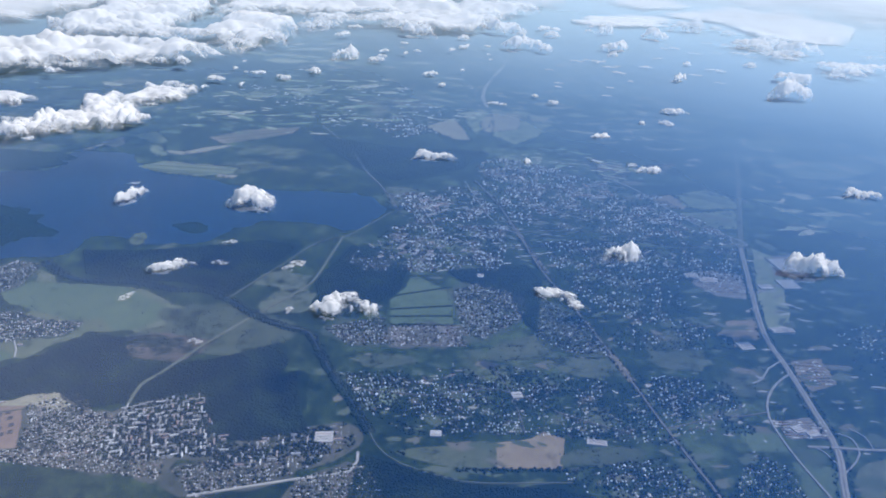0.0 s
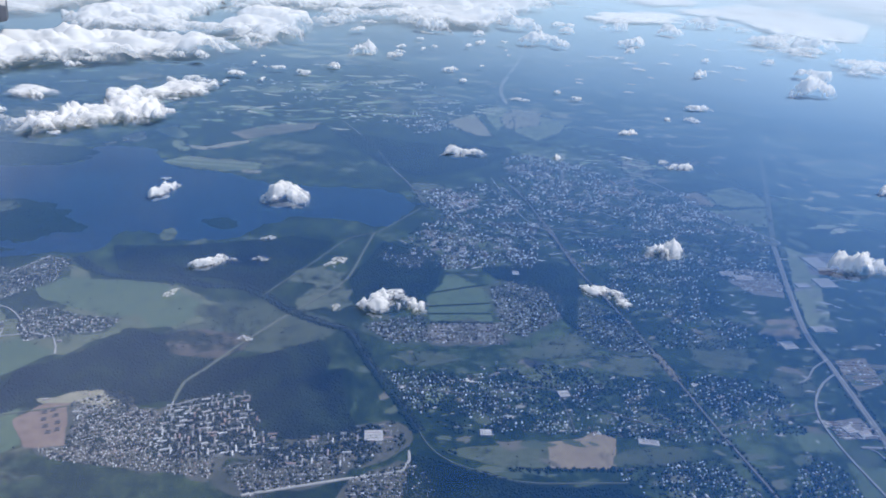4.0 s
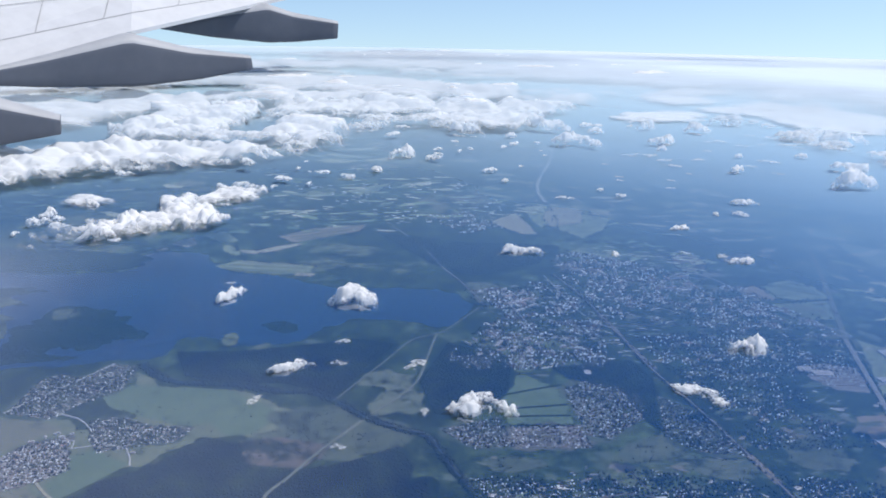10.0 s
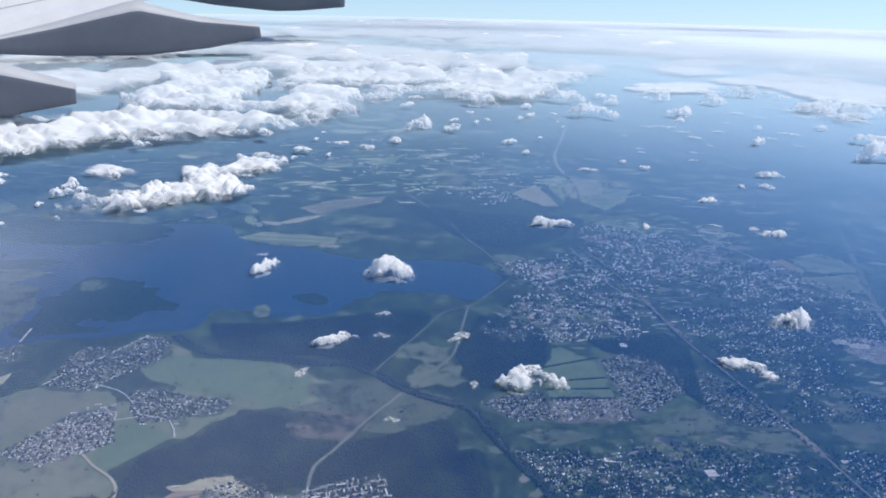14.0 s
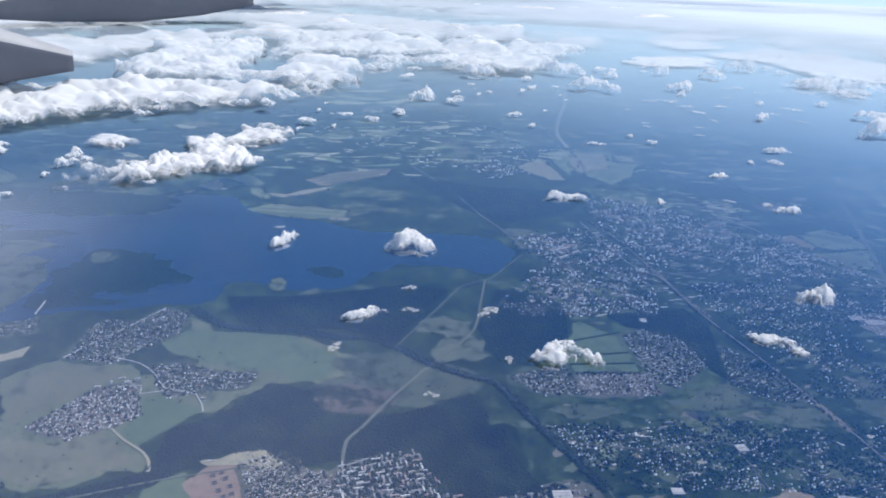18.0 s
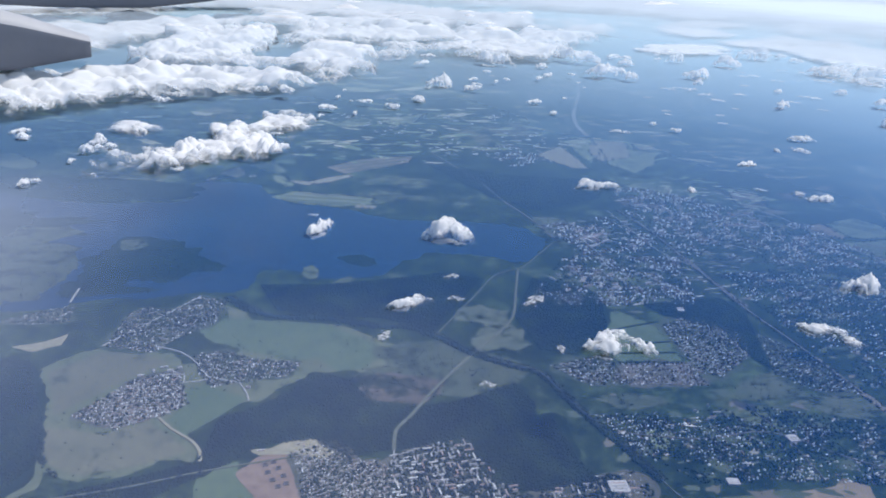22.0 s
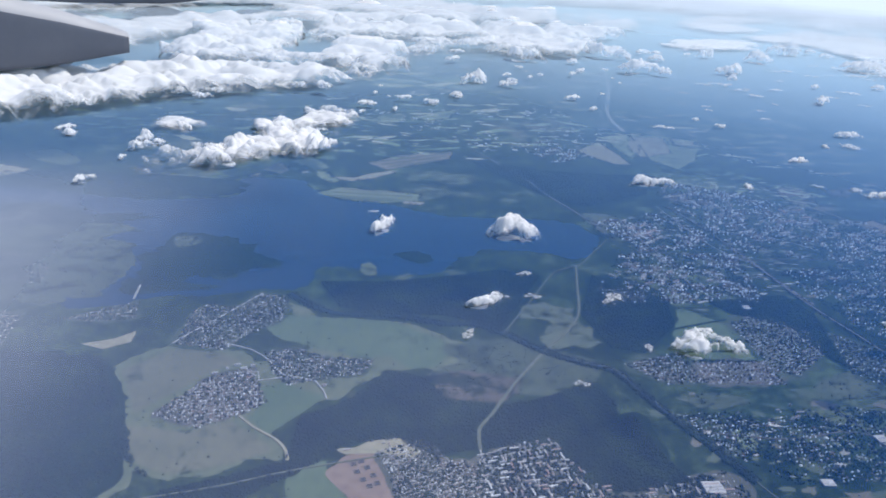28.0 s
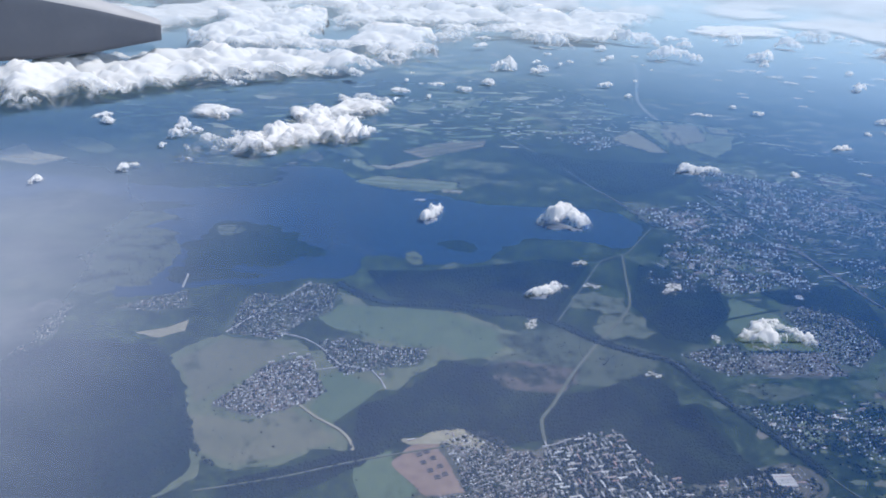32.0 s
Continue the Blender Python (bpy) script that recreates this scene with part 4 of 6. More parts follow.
road([(228, 523), (219, 533), (181, 519), (144, 543), (101, 545), (64, 539)], 0.45, "street through the suburb", TRACK, z=0.6)
road([(64, 541), (15, 548), (-19, 551)], 0.45, "street through the town", TRACK, z=0.6)
road([(-32, 323), (2, 320), (36, 327), (67, 307), (96, 294)], 0.5, "suburban street", TRACK)
road([(34, 351), (41, 328), (45, 304), (46, 291)], 0.4, "suburban street", TRACK)
road([(113, 299), (137, 307), (158, 312), (168, 315)], 0.5, "suburban street", TRACK)
RAIL = [(125, 234), (123, 253), (113, 299), (103, 352), (89, 416), (75, 471), (64, 541), (53, 603), (37, 660)]
strip("railway", RAIL, 1.05, TRACK, "straight railway line with pale ballast", "railway", 0.6)
road([(64, 949), (61, 1003), (66, 1065), (81, 1141), (102, 1237), (124, 1362), (143, 1517), (158, 1640)], 4.2, "far pale motorway", YARD, z=0.8)
road([(-27, 578), (-45, 635), (-61, 674), (-80, 735), (-96, 774), (-125, 836)], 1.1, "road through the far forest", TRACK)
road(DAM_ROAD, 0.8, "road along the dam", MOWN)
road(POWER_LINE, 1.3, "mown clearing under power lines", MOWN, "clearing")
road([(-342, 443), (-345, 463)], 0.9, "long white bridge over the water", YARD, "bridge", 1.2)
road([(-250, 326), (-241, 317), (-230, 309), (-224, 301), (-222, 294)], 1.2, "pale curved village road", DRY)
road([(-273, 393), (-259, 388), (-247, 377), (-237, 363), (-220, 358), (-212, 342)], 0.7, "village road with pale gravel", YARD)
road([(-302, 392), (-294, 408), (-280, 434), (-268, 459)], 0.5, "shore road past the village", YARD)
road([(-265, 362), (-250, 365), (-248, 357), (-237, 361)], 0.55, "lane between the villages", YARD)
road([(-94, 244), (-53, 256), (-31, 262), (-29, 275)], 0.9, "pale road through the town", YARD)
road(WOOD_RIDE, 0.6, "cutting through the wood", MOWN)
for line in ([(-24, 426), (14, 442)], [(-23, 409), (14, 416)], [(-23, 400), (14, 403)]):
    strip("hedge", line, 1.0, WOOD, "dark ditch with hedge across the field", "hedge", 0.5)

for a, b in ((3, 0.35), (6, 0.5)):
    p, q = np.array(RAIL[a], float), np.array(RAIL[a + 1], float)
    d = (q - p) / np.linalg.norm(q - p)
    strip("station_yard", [tuple(p - d * 14), tuple(p), tuple(p + d * 14)], 3.4, SOIL, "reddish sidings and platforms of a small station", "station", 0.5)

for line in ([(28, 657), (47, 563), (68, 531)], [(106, 634), (144, 660), (171, 652)], [(-31, 608), (-5, 597), (19, 579)], [(47, 629), (60, 602), (94, 592), (123, 569)], [(-12, 617), (-6, 578), (4, 537)]):
    road(line, 0.45, "pale street through the town", YARD, "street")
strip("station_yard", [(59, 562), (67, 526), (73, 492), (79, 467)], 2.2, TRACK, "pale sidings of the town's railway station", "station", 0.5)

# ---- villages and towns ----
SITE = [(-200, 301), (-188, 305), (-179, 289), (-175, 270), (-189, 268), (-199, 283)]

def slab(w, d, h, z=0.0, inset=0.0):
    a, b = w / 2 - inset, d / 2 - inset
    v = [(-a, -b, z), (a, -b, z), (a, b, z), (-a, b, z), (-a, -b, z + h), (a, -b, z + h), (a, b, z + h), (-a, b, z + h)]
    f = [(0, 3, 2, 1), (4, 5, 6, 7), (0, 1, 5, 4), (1, 2, 6, 5), (2, 3, 7, 6), (3, 0, 4, 7)]
    return v, f


def cottage(w, d, h):
    """A gabled house: walls and a roof with eaves."""
    top = new("house")
    v, f = slab(w, d, h)
    solid("wall", v, f, WALLS, top)
    a, b, k = w / 2 + 0.05, d / 2 + 0.06, h + 0.45 * d
    v = [(-a, -b, h - 0.03), (a, -b, h - 0.03), (a, b, h - 0.03), (-a, b, h - 0.03), (-a, 0, k), (a, 0, k)]
    solid("roof", v, [(0, 1, 5, 4), (2, 3, 4, 5), (1, 2, 5), (3, 0, 4), (0, 3, 2, 1)], ROOFS, top)
    return tagged(top, "small gabled village house", "house", "village houses")


COTTAGES = []


def cottages(pts, turn):
    if not COTTAGES:
        COTTAGES.extend([cottage(0.75, 0.55, 0.32), cottage(0.6, 0.5, 0.4), cottage(1.0, 0.6, 0.35), cottage(1.3, 0.6, 0.3)])
    for i, (x, y) in enumerate(pts):
        a = math.degrees(turn) + 90 * int(rng.integers(0, 2)) + rng.normal(0, 7)
        copy_thing(COTTAGES[int(rng.choice(4, p=(0.4, 0.35, 0.2, 0.05)))], pose(x, y, LEVEL[0] - 0.01, 0, 0, a))


def village(points, gap, turn, label, size=0.5, tree=0.9, keep=0.85, soil=None, single=0):
    loose = keep < 0.8
    if not loose:
        patch("garden_land", points, soil or SUBURB, "gardens and lanes of a settlement", "gardens", 2.0, step=3.0)
    gap, size = gap * 0.52, size * (0.78 if loose and size > 0.64 else 0.68)
    p = house_rows(points, gap, turn, 0.95)
    p = p[~inside(np.array(SITE, float), p)]
    dense = np.array([noise.fractal(Vector((x / 16, y / 16, 2.2)), 1.0, 2.0, 4) + (0.5 * noise.noise(Vector((x / 60, y / 60, 6.2))) if loose else 0) for x, y in p])
    p = p[dense * (1.9 if loose else 0.7) + (0.38 if loose else 0.85) > rng.random(len(p))]
    if single:
        near = p[rng.permutation(len(p))]
        cottages(near[:single], turn)
        p = near[single:]
    houses("village_houses", p, turn, label, size, None, HOUSES if loose else PALE_HOUSES)
    t = off_lines(scatter(points, int(len(p) * tree * 1.3) + 5, 12.0 if loose else 0.0))
    t = t[~inside(SITE, t)]
    trees("garden_trees", t, "garden trees between the houses", 0.6)


village([(-300, 391), (-303, 432), (-296, 442), (-278, 438), (-270, 459), (-250, 454), (-250, 422), (-265, 404), (-273, 386)], 2.0, 0.3, "village of small pale houses by the lake", 0.5, 0.8)
village([(-251, 386), (-235, 391), (-216, 382), (-192, 381), (-198, 366), (-220, 359), (-233, 353), (-243, 366)], 2.0, 0.1, "village of small pale houses", 0.5, 0.9, single=90)
village([(-290, 325), (-284, 337), (-273, 358), (-255, 369), (-248, 357), (-240, 338), (-248, 328), (-266, 315)], 1.9, 0.25, "village of small pale houses on the meadow", 0.6, 0.5, soil=TOWN_SOIL, single=200)
village([(-447, 400), (-434, 411), (-409, 424), (-396, 418), (-390, 385), (-397, 364), (-419, 354)], 2.2, 0.4, "village of small pale houses", 0.5, 0.4)
village([(-373, 416), (-348, 436), (-337, 441), (-332, 419), (-353, 414)], 2.6, 0.2, "shore village at the bridge", 0.5, 0.8)
village([(-490, 514), (-473, 526), (-414, 491), (-407, 464), (-440, 461), (-470, 477)], 3.2, 0.2, "scattered hamlet by the lake", 0.55, 1.0)
village([(-172, 295), (-147, 298), (-134, 287), (-136, 270), (-167, 262), (-180, 278)], 1.8, 0.5, "allotment houses in tight rows", 0.5, 0.5, soil=TOWN_SOIL)
village([(-192, 271), (-190, 300), (-168, 311), (-148, 294), (-134, 270), (-110, 271), (-109, 253), (-148, 258), (-177, 261)], 1.8, 0.5, "allotment houses in tight rows", 0.5, 0.4, soil=TOWN_SOIL)
village([(-106, 260), (-67, 277), (-54, 259), (-92, 243)], 1.8, 0.1, "allotment houses in tight rows", 0.5, 0.5, soil=TOWN_SOIL)
village([(-53, 256), (-27, 268), (-16, 250), (-19, 234), (-54, 233)], 1.9, 0.1, "allotment houses in tight rows", 0.5, 0.5, soil=TOWN_SOIL)
village([(-60, 384), (-26, 399), (-21, 368), (-42, 365)], 2.2, 0.2, "village beside the green field", 0.62, 0.9)
village([(-22, 389), (18, 392), (21, 368), (-21, 367)], 1.7, 0.0, "tight rows of garden houses", 0.52, 0.2, 0.95, soil=TOWN_SOIL)
village([(14, 437), (36, 451), (60, 428), (57, 403), (32, 378), (20, 380)], 2.0, 0.5, "dense settlement of garden houses", 0.56, 0.6)
village([(-58, 478), (-28, 544), (59, 552), (48, 469), (-1, 463), (-45, 461)], 3.0, 0.2, "town of pale houses among trees", 0.7, 0.9, 0.7)
village([(-36, 614), (31, 644), (60, 564), (-11, 551)], 3.6, 0.4, "town quarter of pale buildings", 0.9, 0.9, 0.65)
village([(33, 712), (73, 735), (151, 674), (181, 645), (227, 534), (198, 521), (143, 537), (68, 553), (49, 616)], 4.2, 0.3, "town quarter of pale buildings", 0.95, 0.9, 0.65)
village([(77, 520), (134, 537), (224, 523), (211, 465), (164, 461), (158, 413), (178, 375), (107, 370), (94, 423)], 4.0, 0.6, "scattered suburb houses under trees", 0.65, 2.2, 0.55)
village([(70, 429), (94, 402), (100, 364), (78, 365), (61, 380)], 2.6, 0.6, "suburb houses along the railway", 0.55, 1.2, 0.8)
village([(-45, 338), (43, 349), (100, 336), (115, 286), (79, 289), (38, 291), (-8, 288), (-31, 309)], 3.2, 0.3, "scattered suburb houses under trees", 0.6, 2.0, 0.6)
village([(108, 347), (159, 340), (155, 297), (117, 295)], 3.2, 0.5, "scattered suburb houses under trees", 0.6, 2.0, 0.6)
village([(61, 268), (108, 278), (119, 250), (121, 228), (63, 226)], 2.8, 0.3, "scattered suburb houses under trees", 0.6, 1.6, 0.6)
village([(148, 284), (161, 273), (160, 248), (129, 228), (127, 253)], 3.4, 0.3, "scattered houses by the road", 0.6, 2.0, 0.5)
village([(240, 398), (276, 414), (292, 395), (251, 345), (232, 355)], 3.4, 0.3, "scattered houses in the woods", 0.6, 1.6, 0.6)
village([(-78, 861), (-34, 895), (0, 822), (-42, 793)], 5.5, 0.3, "far village beyond the woods", 1.1, 0.6, 0.7)
village([(167, 629), (194, 639), (213, 586), (229, 540), (187, 541), (164, 575)], 3.6, 0.3, "houses along the edge road", 0.8, 0.9, 0.7)

def tree_line(line, offset, gap, label, size=0.7):
    """A row of trees along a road, bank or field edge."""
    c = curve(line, gap, False)
    d = np.gradient(c, axis=0)
    d /= np.linalg.norm(d, axis=1)[:, None]
    side = np.stack([-d[:, 1], d[:, 0]], 1)
    rows = [c + side * o + rng.normal(0, 0.5, c.shape) for o in (offset, -offset)]
    p = np.vstack(rows)
    keep = np.array([noise.noise(Vector((x / 20, y / 20, 3.3))) for x, y in p]) + 0.9 * rng.random(len(p)) > 0.25
    return trees("tree_line", p[keep], label, size)


tree_line(CANAL, 1.1, 0.5, "dense trees on the canal bank")
tree_line(CANAL, 1.7, 0.5, "dense trees on the canal bank")
tree_line(CANAL_END, 1.0, 0.5, "dense trees on the canal bank")
tree_line(CANAL_END, 1.6, 0.5, "dense trees on the canal bank")
tree_line(CANAL, 3.0, 0.7, "row of trees along the canal")
tree_line(CANAL, 2.2, 0.7, "row of trees along the canal")
tree_line(CANAL_END, 2.2, 0.7, "row of trees along the canal")
tree_line(RAIL, 1.6, 0.9, "row of trees along the railway")
tree_line(HIGHWAY, 3.0, 1.1, "row of trees along the highway")
tree_line([(-326, 360), (-313, 335), (-297, 311), (-286, 290), (-274, 281)], 0.6, 0.8, "row of trees at the meadow's edge")
tree_line([(-379, 375), (-335, 373), (-326, 360)], 0.6, 0.8, "row of trees at the wood's edge")
tree_line([(-22, 390), (14, 391)], 0.4, 0.6, "row of trees between field and gardens")
tree_line([(-13, 276), (7, 265), (32, 266), (61, 267)], 0.6, 0.8, "row of trees below the fields")

# ---- apartment blocks, halls ----
def apartment(w, d, h):
    top = new("apartment_block")
    v, f = slab(w, d, h)
    solid("wall", v, f, WALLS, top)
    v, f = slab(w + 0.08, d + 0.08, 0.1, h)
    roof = solid("roof", v, f, ROOFS, top)
    v, f = slab(0.3, 0.3, 0.18, h + 0.1)
    solid("stair_head", [(x + w * 0.2, y, z) for x, y, z in v], f, WALLS, roof)
    return tagged(top, "pale panel apartment block with flat grey roof", "apartment block", "town blocks")


KINDS = [apartment(2.6, 0.5, 0.6), apartment(1.7, 0.5, 0.6), apartment(3.6, 0.55, 0.6), apartment(0.8, 0.7, 1.3)]


def blocks(points, count, turn, tall=0.1, scale=1.0):
    scale *= 1.15
    for i, (x, y) in enumerate(q for q in house_rows(points, math.sqrt(abs(area(points)) / count), turn, 0.8, 0.3) if not inside(np.array(SITE, float), np.array([q]))[0]):
        k = 3 if rng.random() < tall else int(rng.integers(0, 3))
        a = turn + (math.pi / 2 if rng.random() < 0.45 else 0.0)
        ob = copy_thing(KINDS[k], pose(x, y, LEVEL[0] - 0.01, 0, 0, math.degrees(a)))
        ob.scale = (scale, scale, scale)


def area(p):
    p = np.array(p, float)
    q = np.roll(p, -1, 0)
    return 0.5 * float(np.sum(p[:, 0] * q[:, 1] - q[:, 0] * p[:, 1]))


TOWN = [(-141, 302), (-107, 316), (-103, 300), (-89, 283), (-88, 269), (-137, 264), (-143, 283)]
patch("garden_land", TOWN, TOWN_SOIL, "yards and streets of a town", "gardens", 0.8)
trees("garden_trees", scatter(TOWN, 1900), "trees in the town's yards", 0.7)
blocks(TOWN, 280, 0.25, 0.1)
for line in ([(-140, 305), (-139, 293), (-137, 280), (-137, 264)], [(-141, 298), (-122, 305), (-106, 312)], [(-138, 282), (-114, 292), (-100, 295)], [(-122, 305), (-117, 288), (-117, 268)], [(-107, 304), (-99, 286), (-94, 269)]):
    road(line, 0.5, "street between apartment blocks", YARD, "street")
TOWN_W = [(-200, 303), (-180, 310), (-168, 297), (-178, 285), (-187, 296)]
blocks(TOWN_W, 30, 0.3, 0.05, 0.8)
TOWN_E = [(-90, 276), (-66, 287), (-37, 296), (-29, 282), (-51, 262), (-90, 260)]
patch("garden_land", TOWN_E, TOWN_SOIL, "yards and streets of a town", "gardens", 0.8)
blocks(TOWN_E, 60, 0.1, 0.0)
trees("garden_trees", scatter(TOWN_E, 900, 9.0), "trees in the town's yards", 0.7)
houses("town_houses", house_rows(TOWN_E, 1.5, 0.2, 0.6), 0.2, "low pale houses between the blocks", 0.36, None, PALE_HOUSES)
houses("town_houses", house_rows(TOWN, 1.9, 0.25, 0.35), 0.25, "low pale sheds between the blocks", 0.3, None, PALE_HOUSES)
blocks([(-13, 617), (11, 619), (15, 572), (-7, 564)], 26, 0.6, 0.1, 1.8)
blocks([(-26, 511), (15, 525), (39, 496), (-16, 477)], 22, 0.4, 0.1, 1.6)
blocks([(44, 704), (81, 699), (99, 668), (79, 627), (56, 647)], 30, 0.3, 0.6, 2.7)
for corners, count, turn in (([(-49, 499), (-27, 527), (-13, 502), (-31, 472)], 14, 0.7), ([(16, 620), (40, 630), (47, 576), (24, 561)], 16, 0.2), ([(78, 612), (105, 622), (106, 575), (80, 566)], 16, 0.5), ([(149, 613), (182, 631), (188, 577), (152, 561)], 18, 0.3), ([(96, 512), (132, 525), (140, 486), (106, 474)], 14, 0.1), ([(151, 517), (193, 520), (192, 490), (153, 478)], 14, 0.6), ([(1, 352), (25, 353), (27, 337), (4, 333)], 10, 0.1), ([(115, 327), (138, 328), (136, 304), (115, 305)], 12, 0.5)):
    blocks(corners, count, turn, 0.05, 1.5 if corners[0][1] > 450 else 0.9)
blocks([(104, 629), (150, 665), (159, 635), (113, 595)], 24, 0.3, 0.3, 2.4)
for k in KINDS + COTTAGES:
    for part_ob in list(k.children_recursive):
        bpy.data.objects.remove(part_ob)
    bpy.data.objects.remove(k)


def hall(x, y, w, d, turn, label):
    top = new("warehouse")
    v, f = slab(w, d, 0.7)
    solid("wall", v, f, WALLS, top)
    v, f = slab(w + 0.2, d + 0.2, 0.12, 0.7)
    roof = solid("roof", v, f, METAL_ROOF, top)
    for k in range(3):
        v, f = slab(w * 0.8, 0.25, 0.12, 0.82)
        solid("skylight", [(a, b + (k - 1) * d * 0.28, c) for a, b, c in v], f, ROOFS, roof)
    top.matrix_basis = pose(x, y, LEVEL[0] - 0.01, 0, 0, turn)
    return tagged(top, label, "warehouse", "warehouses")


for (x, y), w, d, turn in zip([(247, 493), (221, 457), (238, 462), (206, 398), (212, 398), (179, 378), (185, 465), (176, 471), (176, 301), (182, 298), (33, 459), (78, 286), (5, 289), (45, 322), (-45, 284)], (12, 9, 12, 9, 6, 8, 12, 9, 5, 6, 4, 9, 5, 5, 8), (22, 6, 13, 6, 5, 8, 7, 6, 5, 4, 5, 3.5, 4, 5, 7), (8, 5, 5, 5, 5, 10, 0, 0, 20, 15, 0, -8, 0, 10, 5)):
    hall(x, y, w, d, turn, "long white warehouse with a metal roof")
for x, y, w, d, turn in ((-262, 371, 3.4, 1.1, 20), (-258, 368, 3.0, 1.0, 20), (-266, 367, 2.6, 1.0, 110), (-254, 371, 2.0, 1.2, 20), (-271, 362, 3.0, 1.0, 15), (-215, 354, 2.2, 0.9, 10), (-268, 455, 2.4, 1.2, 30)):
    hall(x, y, w, d, turn, "low pale farm building at the village's edge")
patch("paved_yard", [(174, 475), (193, 481), (213, 474), (202, 439), (184, 442), (174, 457)], LOT_GROUND, "rows of parked vehicles on a paved yard", "yard", 0.3, False)
patch("paved_yard", [(246, 510), (273, 517), (258, 477), (234, 475)], LOT_GROUND, "paved yard round the warehouses", "yard", 0.3, False)
patch("paved_yard", [(171, 308), (186, 312), (188, 296), (170, 293)], LOT_GROUND, "paved yard of a works", "yard", 0.3, False)

def rows_of_boxes(name, a, b, rows, each, size, label, mat):
    """Parked vehicles or stacks of goods in straight rows between two corners of a yard."""
    (x0, y0), (x1, y1) = a, b
    v, f = [], []
    for i in range(rows):
        for j in range(each):
            if rng.random() < 0.2:
                continue
            x, y = x0 + (x1 - x0) * (j + 0.5) / each, y0 + (y1 - y0) * (i + 0.5) / rows
            w, d, h = size * (0.8 + 0.4 * rng.random()), size * 0.5, size * 0.35
            k = len(v)
            q, g = slab(w, d, h, LEVEL[0] - 0.01)
            v += [(p[0] + x, p[1] + y, p[2]) for p in q]
            f += [tuple(n + k for n in face) for face in g]
    return tagged(solid(name, v, f, mat), label, "vehicles", kind="stuff")


LOT = [(177, 447), (212, 470)]
rows_of_boxes("parked_vehicles", LOT[0], LOT[1], 9, 30, 0.95, "parked vehicles in long rows", PALE_HOUSES)
WORKS = [(168, 294), (190, 308)]
rows_of_boxes("stacked_goods", WORKS[0], WORKS[1], 7, 14, 1.2, "stacks of goods in a yard", PALE_HOUSES)
rows_of_boxes("site_huts", (198, 340), (214, 364), 8, 7, 1.3, "huts and stacks on dug up ground", PALE_HOUSES)
rows_of_boxes("loading_bays", (238, 480), (262, 508), 9, 9, 1.4, "trailers beside the warehouses", PALE_HOUSES)
field([(-203, 285), (-200, 294), (-197, 300), (-189, 303), (-183, 291), (-178, 273), (-180, 266), (-195, 268), (-200, 276)], SAND, "bare orange earth of a building site", 2.2, True)
field([(-202, 303), (-190, 310), (-179, 314), (-168, 301), (-173, 297), (-183, 299), (-195, 298)], DRY, "pale dug ground above the building site", 2.2, True)
DUG = plain_material("dark_pit_floor", (0.05, 0.04, 0.035), (0.1, 0.08, 0.07), 2)
for i, (x, y) in enumerate([(-194, 293), (-191, 295), (-192, 288), (-188, 291), (-189, 283), (-185, 286), (-186, 279), (-183, 281)]):
    pit = new("foundation_pit")
    v, f = slab(2.0, 1.9, 0.12)
    solid("floor_slab", v, f, DUG, pit)
    for k in range(4):
        v, f = slab(2.2 if k < 2 else 0.2, 0.2 if k < 2 else 2.1, 0.45)
        dx, dy = ((0, 1.0), (0, -1.0), (1.05, 0), (-1.05, 0))[k]
        solid("rim", [(p[0] + dx, p[1] + dy, p[2]) for p in v], f, TRACK, pit)
    pit.matrix_basis = pose(x, y, LEVEL[0] + 0.01, 0, 0, 14 + 3 * (i % 3))
    tagged(pit, "square dark foundation pit with concrete rim", "foundation pit", "foundation pits")

# ---- clouds ----
def thin_sheet(name, v, f, dens, mat, parent=None):
    ob = solid(name, v, f, mat, parent, True)
    at = ob.data.attributes.new("cover", "FLOAT", "POINT")
    at.data.foreach_set("value", np.asarray(dens, dtype=np.float32))
    return ob


def wisp_disc():
    """A level disc of thin vapour, densest in the middle, gently arched."""
    v, dens = [(0.0, 0.0, 0.05)], [1.0]
    for i in range(1, 9):
        for k in range(28):
            q, e = i / 8, k * math.tau / 28
            v.append((0.62 * q * math.cos(e), 0.62 * q * math.sin(e), 0.05 - 0.04 * q * q))
            dens.append(1.0 - q ** 1.4)
    f = [(0, 1 + k, 1 + (k + 1) % 28) for k in range(28)]
    for i in range(7):
        a, b = 1 + i * 28, 29 + i * 28
        f += [(a + k, b + k, b + (k + 1) % 28, a + (k + 1) % 28) for k in range(28)]
    return v, f, dens


DISC = wisp_disc()


